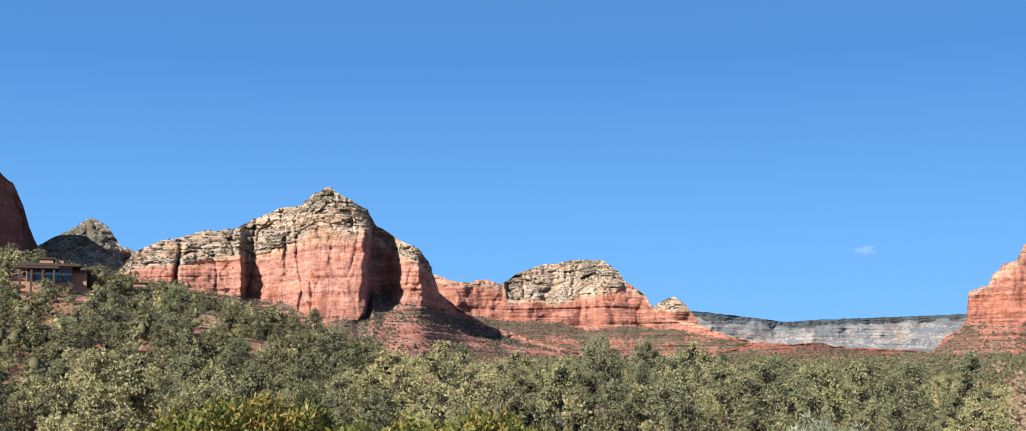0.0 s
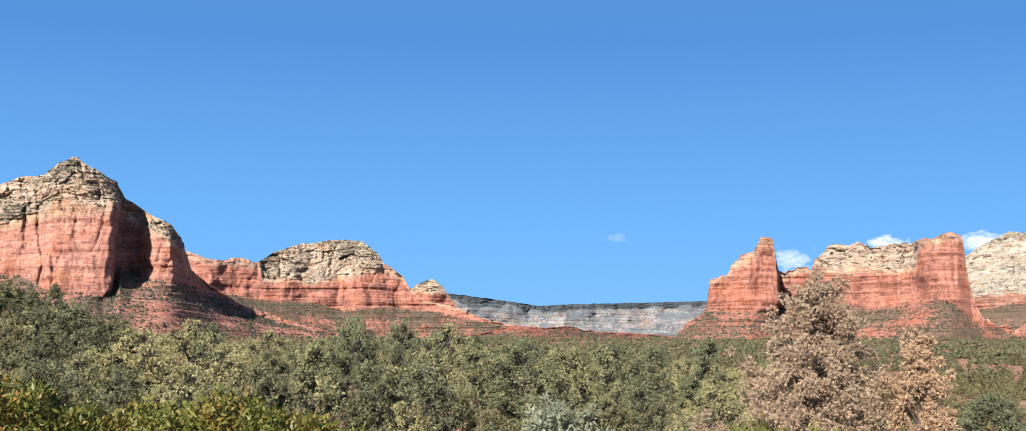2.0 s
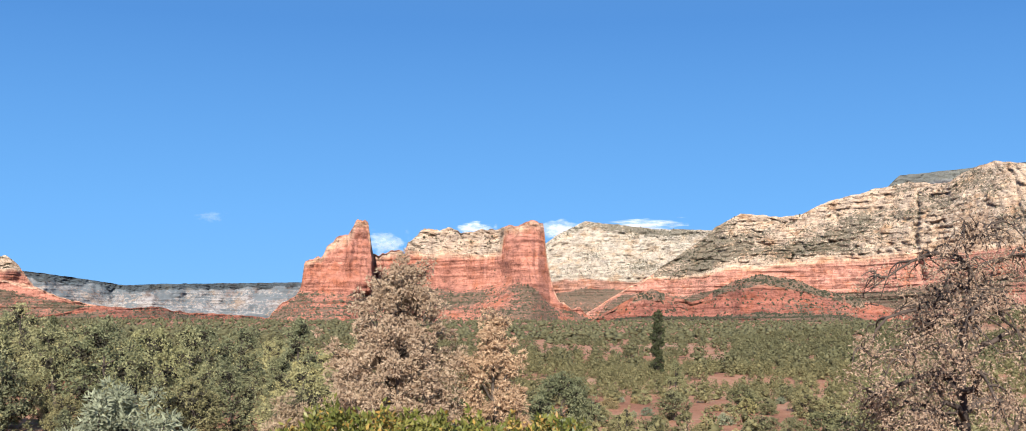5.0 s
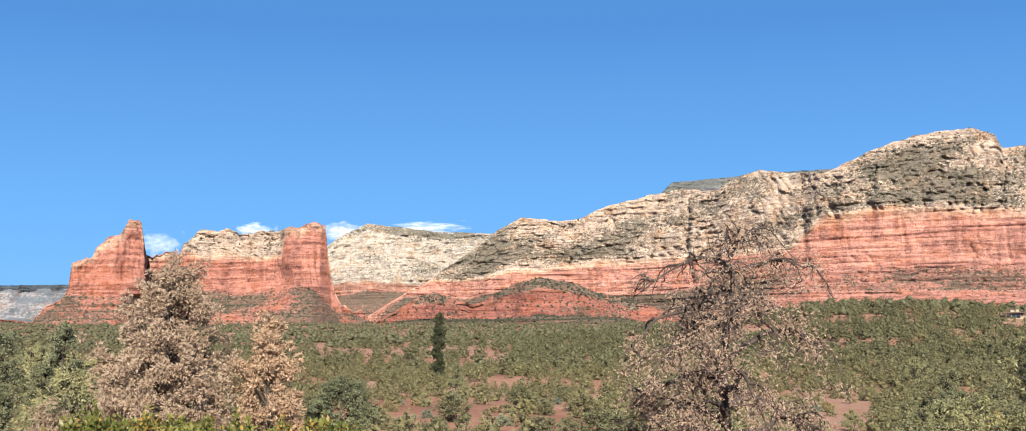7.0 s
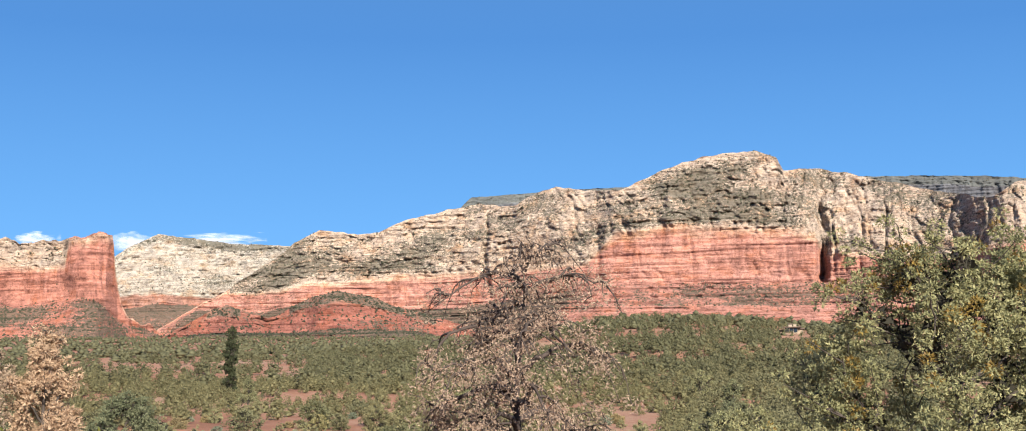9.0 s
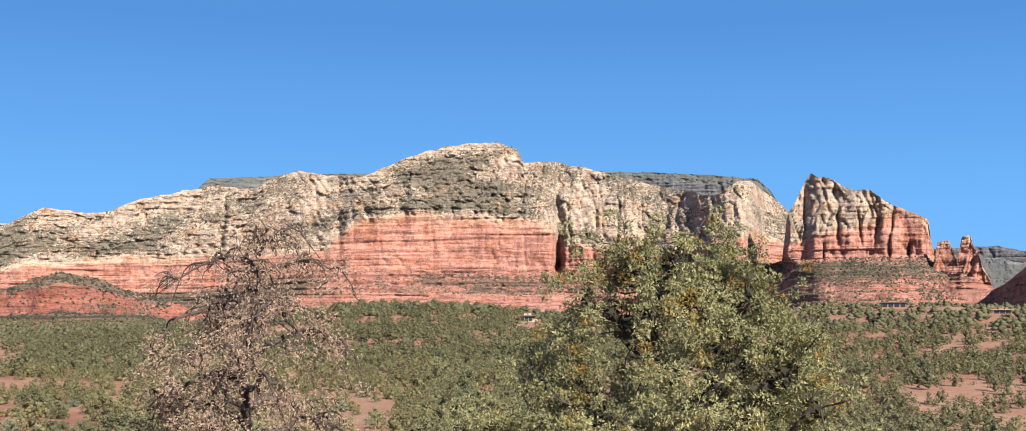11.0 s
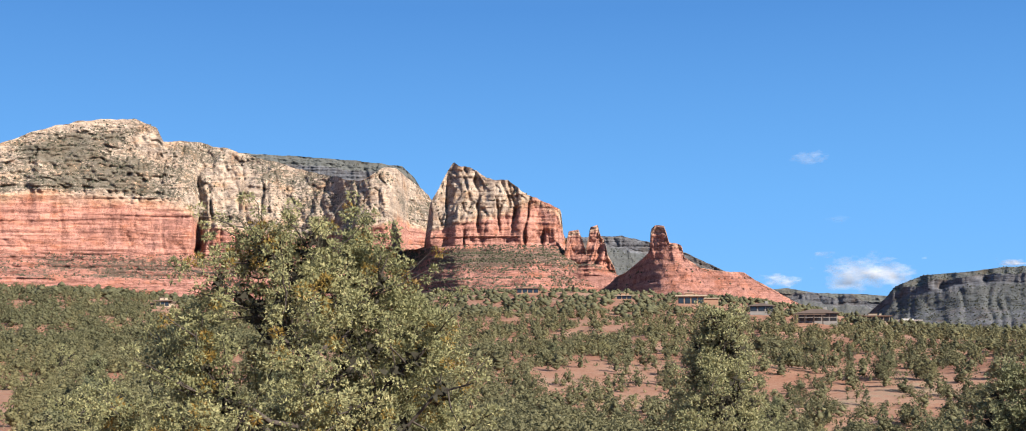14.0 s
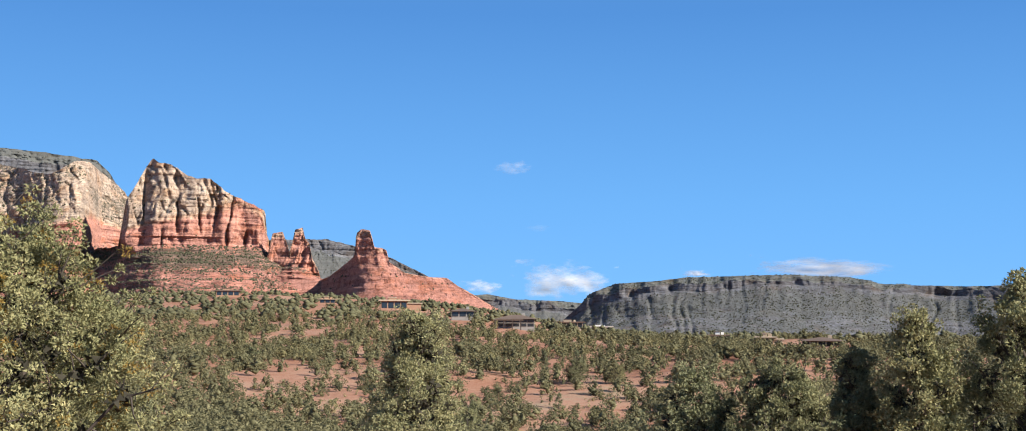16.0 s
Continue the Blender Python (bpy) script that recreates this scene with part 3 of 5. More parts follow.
    dr = dr + crag * (2.6 * ledges(S, z, 4.4, seed + 91) + 3.4 * ledges(S, z, 10.5, seed + 95)) * np.interp(bed, [0, 0.2, 0.95, 1.05, 1.95, 2.1, 2.9, 3.0], [0, 0.9, 0.9, 0.8, 0.8, 0.7, 0.7, 0.2])
    thick = col(np.clip(h_cap / 22, 0, 1))
    dr = dr + (col(table(talus_ribs)) if isinstance(talus_ribs, tuple) else talus_ribs) * (0.7 * groove + talus_lumps * lumps) * np.interp(bed, [0, 0.15, 0.9, 1.0], [0, 1, 0.8, 0])
    if facet:
        saw = (S + 0.55 * warp) / facet_wave
        saw = np.abs(2 * (saw - np.floor(saw)) - 1)
        dr = dr + facet * saw * (1 + 0.7 * vnoise(S / facet_wave, z / 120, 0, seed + 70)) * np.interp(bed, [0, 0.9, 1.1, 2.7, 3.0], [0, 0, 1, 1, 0.6])
    for a0, w0, depth in gullies:
        dr = dr + depth * np.exp(-((col(az) - a0 - 0.0008 * (z - z.mean()) - 0.2 * fbm(z / 48, a0, 0, 3, seed)) / (w0 * (1 + 0.7 * vnoise(z / 22, a0 * 3, 0, seed)))) ** 2) * np.clip(0.55 + 1.1 * vnoise(z / 34, a0 * 7, 0, seed + 3), 0.1, 1.1) * np.interp(bed, [0, 0.9, 1.1, 2.6, 3.0], [0, 0.0, 1, 0.8, 0.2])
    brow = nA + nC
    dr[:, brow:] = dr[:, brow:] * thick + dr[:, brow:brow + 1] * (1 - thick)
    r = r + dr
    el = el + np.degrees(np.interp(bed, [0, 2.0, 2.3, 2.85, 3.0], [0, 0, 1, 0.8, 0]) * (3.0 * lumps + 1.2 * crumble) / 2000)
    z = r * np.tan(np.radians(el))
    bed[:, brow:] = np.where(col(h_cap) < 7, 1.85, bed[:, brow:])
    cover = np.interp(bed, [0, 0.55, 0.7, 0.92, 1.0, 1.05, 1.95, 2.1, 3.0], [low_green, low_green, low_green + bench_green, low_green + bench_green, 0.15, cliff_green, cliff_green, cap_green, cap_green])
    cover = cover + np.clip(cover * 3, 0, 1) * 0.34 * fbm(S / 60, z / 26, r / 60, 3, seed + 30)
    for a0, w0, t0, t1, amount in shelves:
        cover = cover + amount * np.exp(-((col(az) - a0) / w0) ** 4) * step01(bed, 2 + t0 - 0.08, 2 + t0 + 0.08) * (1 - step01(bed, 2 + t1 - 0.15, 2 + t1 + 0.15))
    tread = np.clip(np.gradient(r, axis=1) / np.maximum(np.abs(np.gradient(z, axis=1)), 0.15) - 1.2, 0, 2.5)
    cover = cover + 0.08 * tread * np.interp(bed, [0, 1.9, 2.1, 3.0], [0.0, 0.3, 1, 1])
    r0, z0 = r[:, :1] - 25, rise(col(az), r[:, :1] - 25) - 14
    B = np.linspace(0, 1, 12)[None, 1:]
    rb = r[:, -1:] + back * B
    zb = z[:, -1:] * (1 - B) ** 1.3 + (rise(col(az), rb) - 12) * (1 - (1 - B) ** 1.3) + 5 * fbm(col(arc) / 40, rb / 40, 0, 3, seed + 9) * np.clip(B * 6, 0, 1)
    r, z = np.concatenate([r0, r, rb], 1), np.concatenate([np.minimum(z0, z[:, :1] - 6), z, zb], 1)
    bed = np.concatenate([bed[:, :1], bed, np.full(rb.shape, 3.0)], 1)
    cover = np.concatenate([cover[:, :1], cover, np.full(rb.shape, 0.5)], 1)
    Az = np.radians(col(az)) + 0 * r
    V = np.stack([r * np.sin(Az), r * np.cos(Az), EYE + z], -1)
    root = tagged(new(name), label, "mountain")
    for piece, a, b in (("talus_slope", 0, nA + 2), ("cliff_band", nA + 1, nA + nC + 2), ("rock_cap", nA + nC + 1, nA + nC + nP + 1), ("back_slope", nA + nC + nP, r.shape[1])):
        part(piece, mesh_from(piece, V[:, a:b], grid_faces(len(az), b - a), rock, False, bed=bed[:, a:b], cover=cover[:, a:b]), rock, root)
    if shrubs:
        e1, e2 = V[1:, :-1] - V[:-1, :-1], V[:-1, 1:] - V[:-1, :-1]
        nrm = np.cross(e1, e2)
        area = np.linalg.norm(nrm, axis=-1)
        nz = np.abs(nrm[..., 2]) / np.maximum(area, 1e-6)
        weight = area * np.clip((nz - 0.25) * 3, 0, 1) * np.clip(cover[:-1, :-1] + 0.04, 0.01, 1) ** 1.5
        weight[:, -11:] *= 0.08
        weight = weight.ravel() / weight.sum()
        pick = rng.choice(weight.size, shrubs, p=weight)
        q = V[:-1, :-1].reshape(-1, 3)[pick] + e1.reshape(-1, 3)[pick] * rng.uniform(0, 1, (shrubs, 1)) + e2.reshape(-1, 3)[pick] * rng.uniform(0, 1, (shrubs, 1))
        size = rng.uniform(0.4, 1.0, (shrubs, 1)) ** 1.5 * np.array([[shrub[0], shrub[0], shrub[1]]]) * rng.uniform(0.75, 1.25, (shrubs, 3))
        q[:, 2] += size[:, 2] * 0.35
        Vs, Fs = scatter((OCT_V, OCT_F), q, size, rng, 0.35)
        tagged(new(name + "_scrub", mesh_from(name + "_scrub", Vs, Fs, LEAF_ROCK)), "dark juniper scrub dotted over sandstone ledges", "shrubs", kind="stuff")
    return root


# the wall's deep shade is partly put into its colour by the dark ROCK_LOW
massif("shaded_butte", "tall sandstone cliff with its near wall in deep shade",
       # crest left of -23 is out of view, raised and deepened to shadow grey_peak
       [(-33, 6.0), (-30, 10.5), (-27, 11.0), (-25.2, 10.3), (-24, 9.6), (-22.95, 8.7), (-22.35, 8.24), (-21.9, 7.27), (-21.6, 6.29), (-21.2, 5.5), (-20.9, 4.6), (-20.4, 3.9)],
       [(-31, 9), (-22.9, 8.2), (-22, 6.9), (-21.5, 4.6), (-20.4, 3.5)], [(-31, 2.4), (-22.9, 3.6), (-20.4, 3.2)], [(-31, 1.0), (-20, 2.2)],
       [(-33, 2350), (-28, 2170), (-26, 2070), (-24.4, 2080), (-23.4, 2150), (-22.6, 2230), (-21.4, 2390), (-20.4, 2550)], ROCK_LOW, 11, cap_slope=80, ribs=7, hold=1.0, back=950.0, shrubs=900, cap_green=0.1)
massif("grey_peak", "pyramid peak of pale banded rock dotted with scrub",
       [(-23, 4.0), (-21.18, 5.59), (-20.13, 6.20), (-19.06, 6.87), (-18.36, 6.55), (-17.77, 5.69), (-16.92, 5.42), (-15.5, 4.6), (-14, 3.8)],
       [(-23, 4.0), (-18.7, 4.5), (-14, 3.6)], [(-23, 3.6), (-14, 3.3)], [(-23, 2.0), (-14, 2.0)],
       [(-23, 2420), (-19, 2290), (-14, 2420)], ROCK_PALE, 12, cap_slope=46, ribs=14, shrubs=2600, gullies=((-17.6, 0.25, 60),), cap_green=0.48)
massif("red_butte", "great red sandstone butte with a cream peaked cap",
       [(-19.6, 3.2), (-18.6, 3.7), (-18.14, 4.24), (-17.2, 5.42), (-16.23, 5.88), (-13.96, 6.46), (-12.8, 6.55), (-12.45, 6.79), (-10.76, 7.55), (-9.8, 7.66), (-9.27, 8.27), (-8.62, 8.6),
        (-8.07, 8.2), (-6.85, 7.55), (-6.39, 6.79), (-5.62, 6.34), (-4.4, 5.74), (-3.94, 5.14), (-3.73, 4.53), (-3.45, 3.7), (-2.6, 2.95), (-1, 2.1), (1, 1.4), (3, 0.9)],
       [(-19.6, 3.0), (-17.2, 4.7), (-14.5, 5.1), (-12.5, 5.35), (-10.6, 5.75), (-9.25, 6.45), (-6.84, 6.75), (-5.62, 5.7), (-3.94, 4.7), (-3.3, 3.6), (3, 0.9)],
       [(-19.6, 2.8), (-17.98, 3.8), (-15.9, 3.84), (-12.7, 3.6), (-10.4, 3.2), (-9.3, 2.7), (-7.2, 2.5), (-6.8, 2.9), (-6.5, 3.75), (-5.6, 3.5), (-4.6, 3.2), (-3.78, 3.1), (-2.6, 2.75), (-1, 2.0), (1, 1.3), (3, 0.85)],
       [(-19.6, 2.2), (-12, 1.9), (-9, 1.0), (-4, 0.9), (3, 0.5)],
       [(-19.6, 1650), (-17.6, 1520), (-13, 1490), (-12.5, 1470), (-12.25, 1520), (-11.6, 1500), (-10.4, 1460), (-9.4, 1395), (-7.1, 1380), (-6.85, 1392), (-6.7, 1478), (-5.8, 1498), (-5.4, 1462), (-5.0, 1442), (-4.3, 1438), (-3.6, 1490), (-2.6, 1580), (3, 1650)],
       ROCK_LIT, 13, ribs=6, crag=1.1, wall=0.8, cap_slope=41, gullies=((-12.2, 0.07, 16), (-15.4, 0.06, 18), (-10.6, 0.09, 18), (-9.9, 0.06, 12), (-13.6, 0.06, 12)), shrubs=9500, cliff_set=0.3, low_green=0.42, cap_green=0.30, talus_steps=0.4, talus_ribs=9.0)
massif("cream_dome", "broad cream sandstone dome on red ledges",
       [(-5.5, 2.6), (-4.4, 4.2), (-3.79, 4.59), (-2.57, 4.16), (-1.19, 4.28), (-0.58, 4.07), (0.18, 4.61), (1.41, 4.97), (2.94, 5.2), (4.16, 5.16), (4.91, 4.63), (5.21, 4.17), (6.1, 3.56), (6.39, 3.1), (7.2, 2.4), (8.6, 2.1), (9.6, 1.7), (11.5, 1.25), (13.5, 1.0)],
       [(-5.5, 2.6), (-3.8, 4.45), (-2.57, 4.16), (-0.43, 4.0), (-0.28, 3.35), (2.0, 3.14), (3.53, 3.58), (5.35, 3.9), (6.1, 3.5), (7.2, 2.4), (13.5, 1.0)],
       [(-5.5, 2.4), (-2.57, 2.71), (0.17, 2.39), (2, 2.38), (3.5, 2.07), (5.9, 2.05), (8.8, 1.75), (13.5, 0.9)], [(-5.5, 1.0), (0.5, 0.6), (6.5, 0.5), (13.5, 0.4)],
       [(-5.5, 1950), (-2.6, 1900), (-0.6, 1925), (0.3, 1930), (3, 1938), (4.2, 1900), (6, 1940), (8, 1900), (13.5, 1750)], ROCK, 14, ribs=15, cap_slope=40, shrubs=10000, low_green=0.6, cap_green=0.4)
massif("small_cone", "small red cone with a cream tip",
       [(5.4, 2.2), (6.39, 2.9), (6.79, 3.19), (7.45, 3.44), (8.04, 2.99), (8.76, 2.03), (9.2, 1.78), (10.2, 1.3)], [(5.4, 2.2), (6.84, 2.95), (7.89, 2.8), (10.2, 1.2)],
       [(5.4, 1.9), (8.76, 1.88), (10.2, 1.1)], [(5.4, 0.8), (10.2, 0.6)], [(5.4, 2250), (7.5, 2200), (10.2, 2260)], ROCK, 15, ribs=8, cap_slope=45, shrubs=700)
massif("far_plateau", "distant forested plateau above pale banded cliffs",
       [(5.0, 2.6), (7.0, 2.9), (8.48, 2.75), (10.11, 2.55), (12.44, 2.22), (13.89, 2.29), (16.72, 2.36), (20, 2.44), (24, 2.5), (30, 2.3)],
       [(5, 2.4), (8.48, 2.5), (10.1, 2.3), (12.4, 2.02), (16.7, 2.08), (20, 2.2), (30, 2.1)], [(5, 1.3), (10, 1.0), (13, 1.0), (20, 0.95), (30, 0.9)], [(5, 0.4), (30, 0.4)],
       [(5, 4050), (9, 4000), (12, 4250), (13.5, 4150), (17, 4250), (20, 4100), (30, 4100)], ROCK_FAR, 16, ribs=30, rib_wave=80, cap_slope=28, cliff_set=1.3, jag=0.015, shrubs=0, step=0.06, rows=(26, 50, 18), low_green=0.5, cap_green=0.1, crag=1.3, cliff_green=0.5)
massif("spire_ridge", "red sandstone spire beside a flat-topped red and cream mesa",
       [(17.6, 0.5), (18.52, 0.77), (19.42, 1.54), (20.18, 2.15), (20.32, 3.22), (20.62, 3.52), (21.08, 3.68), (21.83, 4.6), (22.29, 4.67), (22.68, 5.36), (23.2, 5.16), (23.43, 3.75), (23.67, 3.6), (24.28, 3.86), (24.89, 3.71), (25.04, 4.38),
        (25.8, 4.87), (26.71, 4.99), (27.92, 4.87), (29.58, 4.99), (30.03, 5.23), (30.93, 5.32), (31.37, 5.16), (31.51, 3.72), (31.79, 2.4), (32.08, 1.8), (32.66, 1.3), (33.6, 1.0)],
       [(17.6, 2), (22.3, 6.2), (24.0, 6.2), (24.9, 4.4), (25.04, 3.95), (27.92, 3.9), (29.4, 3.85), (29.7, 6.2), (31.6, 6.2), (33.6, 3)],
       [(17.6, 0.4), (20.1, 2.0), (23.4, 2.0), (24.9, 2.49), (27.9, 2.06), (29.7, 2.5), (30.8, 2.4), (31.8, 1.5), (33.6, 0.9)], [(17.6, 0.2), (33.6, 0.3)],
       [(17.6, 1780), (20.2, 1720), (22.5, 1690), (23.3, 1705), (23.42, 1850), (24.8, 1860), (25.3, 1830), (27.9, 1790), (29.3, 1765), (29.8, 1715), (30.4, 1690), (31.2, 1695), (31.7, 1740), (33.6, 1800)],
       ROCK, 17, ribs=12, rib_wave=26, crag=0.8, cap_slope=60, cliff_set=0.12, shrubs=6500, jag=0.15, hold=0.8, low_green=0.5, bench_green=0.15, cap_green=0.2)
massif("pale_mountain", "long pale mountain with a dark wooded crest",
       [(29.5, 2.2), (30.6, 3.6), (31.45, 4.32), (32.11, 4.77), (33.29, 5.36), (34.75, 5.19), (36.47, 4.96), (39.15, 4.89), (40.5, 4.8), (43, 4.6), (46, 4.2)],
       [(29.5, 2.2), (32.4, 2.6), (35.3, 2.5), (38.1, 2.85), (43, 3.3), (46, 3)], [(29.5, 1.9), (32.4, 2.2), (39.5, 2.3), (46, 2.2)], [(29.5, 0.8), (46, 0.8)],
       [(29.5, 2850), (33, 2750), (36, 2700), (40, 2600), (46, 2500)], ROCK_PALE, 18, ribs=24, rib_wave=60, cap_slope=42, shrubs=5000, jag=0.03, low_green=0.75, cap_green=0.29, shelves=((35, 4.5, 0.88, 1.0, 0.6),))
massif("dark_tableland", "dark wooded tableland behind the cream crest",
       [(45.5, 5.6), (46.9, 6.6), (47.54, 7.18), (50.87, 7.4), (51.8, 7.5), (56, 7.6), (62, 7.7), (64.88, 7.79), (66.1, 7.71), (67.94, 7.65), (70.39, 7.52), (72.85, 7.25), (73.4, 6.7), (73.9, 5.9), (75, 5.2)],
       [(45.5, 5.3), (47.5, 6.8), (52, 7.1), (65, 7.3), (70, 7.05), (72.8, 6.85), (75, 5.0)], [(45.5, 5.0), (52, 6.4), (65, 6.8), (72.8, 6.4), (75, 4.6)], [(45.5, 2.5), (75, 2.5)],
       [(45.5, 2600), (60, 2550), (75, 2500)], BASALT, 19, ribs=14, rib_wave=22, cap_slope=25, shrubs=900, jag=0.02, step=0.06, rows=(30, 24, 14), low_green=0.5, cap_green=0.6)
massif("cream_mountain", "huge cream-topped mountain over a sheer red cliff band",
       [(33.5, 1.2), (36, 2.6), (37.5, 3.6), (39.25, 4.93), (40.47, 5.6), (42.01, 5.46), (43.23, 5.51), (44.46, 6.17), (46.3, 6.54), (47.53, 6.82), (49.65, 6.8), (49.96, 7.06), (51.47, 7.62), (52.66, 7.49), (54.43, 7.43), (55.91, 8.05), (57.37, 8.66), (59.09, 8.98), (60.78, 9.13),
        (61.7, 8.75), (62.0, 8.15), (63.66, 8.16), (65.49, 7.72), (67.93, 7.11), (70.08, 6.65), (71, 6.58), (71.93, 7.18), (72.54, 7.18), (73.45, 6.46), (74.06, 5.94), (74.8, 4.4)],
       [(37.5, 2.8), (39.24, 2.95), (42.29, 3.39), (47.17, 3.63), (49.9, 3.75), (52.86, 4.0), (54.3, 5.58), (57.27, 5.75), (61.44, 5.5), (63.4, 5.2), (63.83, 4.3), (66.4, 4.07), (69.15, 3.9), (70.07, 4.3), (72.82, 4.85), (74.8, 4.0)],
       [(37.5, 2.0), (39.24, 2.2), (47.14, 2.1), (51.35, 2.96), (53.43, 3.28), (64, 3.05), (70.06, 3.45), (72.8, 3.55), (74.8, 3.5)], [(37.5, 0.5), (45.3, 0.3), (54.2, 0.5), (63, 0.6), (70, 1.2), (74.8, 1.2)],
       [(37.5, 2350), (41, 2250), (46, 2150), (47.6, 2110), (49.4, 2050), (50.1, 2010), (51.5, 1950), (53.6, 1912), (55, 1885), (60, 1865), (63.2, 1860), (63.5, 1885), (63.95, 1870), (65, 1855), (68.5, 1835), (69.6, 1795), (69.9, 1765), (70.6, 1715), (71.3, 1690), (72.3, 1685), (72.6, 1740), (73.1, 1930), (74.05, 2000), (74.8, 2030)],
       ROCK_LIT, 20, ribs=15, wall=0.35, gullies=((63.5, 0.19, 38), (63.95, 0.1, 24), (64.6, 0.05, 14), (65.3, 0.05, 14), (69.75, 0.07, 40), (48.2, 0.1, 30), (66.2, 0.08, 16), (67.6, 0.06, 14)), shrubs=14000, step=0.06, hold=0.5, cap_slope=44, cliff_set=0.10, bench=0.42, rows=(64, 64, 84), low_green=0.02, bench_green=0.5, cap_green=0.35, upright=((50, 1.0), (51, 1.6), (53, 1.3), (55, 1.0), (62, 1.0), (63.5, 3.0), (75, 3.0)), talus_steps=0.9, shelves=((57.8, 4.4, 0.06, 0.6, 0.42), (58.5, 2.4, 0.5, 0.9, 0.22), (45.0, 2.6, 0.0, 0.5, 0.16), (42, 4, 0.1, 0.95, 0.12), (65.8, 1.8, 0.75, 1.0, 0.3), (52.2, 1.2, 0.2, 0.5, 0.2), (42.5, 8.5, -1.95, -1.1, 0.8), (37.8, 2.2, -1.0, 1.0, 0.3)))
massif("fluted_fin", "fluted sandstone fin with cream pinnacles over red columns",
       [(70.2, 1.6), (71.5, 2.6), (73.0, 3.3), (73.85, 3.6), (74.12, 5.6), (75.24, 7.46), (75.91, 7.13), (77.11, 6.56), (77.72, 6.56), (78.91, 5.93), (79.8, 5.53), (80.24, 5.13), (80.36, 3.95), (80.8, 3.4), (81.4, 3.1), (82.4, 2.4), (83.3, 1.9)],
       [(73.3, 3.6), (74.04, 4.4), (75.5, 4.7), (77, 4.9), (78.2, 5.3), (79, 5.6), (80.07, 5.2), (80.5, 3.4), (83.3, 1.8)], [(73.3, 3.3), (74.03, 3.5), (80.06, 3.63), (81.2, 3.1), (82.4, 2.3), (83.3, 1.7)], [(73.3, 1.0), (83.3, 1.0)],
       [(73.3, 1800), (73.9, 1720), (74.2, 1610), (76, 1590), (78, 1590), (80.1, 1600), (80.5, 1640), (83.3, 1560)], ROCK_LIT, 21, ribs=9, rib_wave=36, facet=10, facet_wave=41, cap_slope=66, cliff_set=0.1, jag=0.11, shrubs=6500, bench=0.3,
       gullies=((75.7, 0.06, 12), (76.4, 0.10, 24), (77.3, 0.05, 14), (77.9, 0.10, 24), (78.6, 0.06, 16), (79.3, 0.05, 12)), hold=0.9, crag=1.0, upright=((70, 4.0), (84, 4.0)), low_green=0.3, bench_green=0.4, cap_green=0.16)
massif("chimney_rock", "pair of red sandstone chimneys on a ledge",
       [(80.3, 2.6), (80.5, 3.8), (80.6, 4.19), (81.05, 4.28), (81.2, 3.9), (81.37, 3.4), (81.5, 3.85), (81.6, 4.38), (81.95, 4.45), (82.08, 3.95), (82.27, 3.74), (82.4, 3.1), (82.7, 2.5)],
       [(80.3, 6), (82.7, 6)], [(80.3, 2.5), (81.5, 3.0), (82.7, 2.4)], [(80.3, 2.3), (82.7, 2.0)], [(80.3, 1590), (82.7, 1570)], ROCK_LIT, 22, ribs=6, rib_wave=14, cliff_set=0.12, shrubs=60, step=0.03, taper=0.25, back=60, jag=0.04, low_green=0.1)
massif("wooded_rise", "grey-green wooded slope behind the red rocks",
       [(78, 3.2), (80, 3.9), (82, 3.98), (83, 3.96), (84.31, 3.69), (86, 3.2), (88, 2.2), (90, 1.2)], [(78, 5), (90, 5)], [(78, 3.0), (82, 3.7), (86, 2.9), (90, 1.0)], [(78, 0.8), (90, 0.4)],
       [(78, 2500), (90, 2500)], BASALT, 23, ribs=8, shrubs=1800, jag=0.02, rows=(40, 20, 8), low_green=0.8)
massif("pot_rock", "bare red slickrock hill topped by a pot-shaped knob",
       [(81.6, 1.2), (82.37, 1.8), (83.11, 2.23), (84.28, 3.15), (84.37, 3.42), (84.40, 4.25), (84.6, 4.43), (85.02, 4.40), (85.13, 4.1), (85.24, 3.66), (85.82, 3.5), (85.93, 3.02), (86.69, 2.5), (88.63, 2.19), (89.7, 1.54), (90.9, 0.9), (91.8, 0.5)],
       [(81.6, 5), (91.8, 5)], [(81.6, 1.1), (83.1, 2.1), (84.2, 2.95), (85.9, 2.85), (87, 2.4), (88.6, 2.1), (90.9, 0.85), (91.8, 0.4)], [(81.6, 0.4), (91.8, 0.2)],
       [(81.6, 1620), (83.2, 1500), (84.3, 1395), (84.6, 1380), (85.5, 1370), (88, 1390), (91.8, 1480)], ROCK_LIT, 24, ribs=4, rib_wave=20, shrubs=140, step=0.045, bench=0.5, cliff_set=0.12, back=140, jag=0.03, crag=0.55, low_green=0.0, bench_green=0.1, talus_steps=0.7, talus_ribs=3.0)
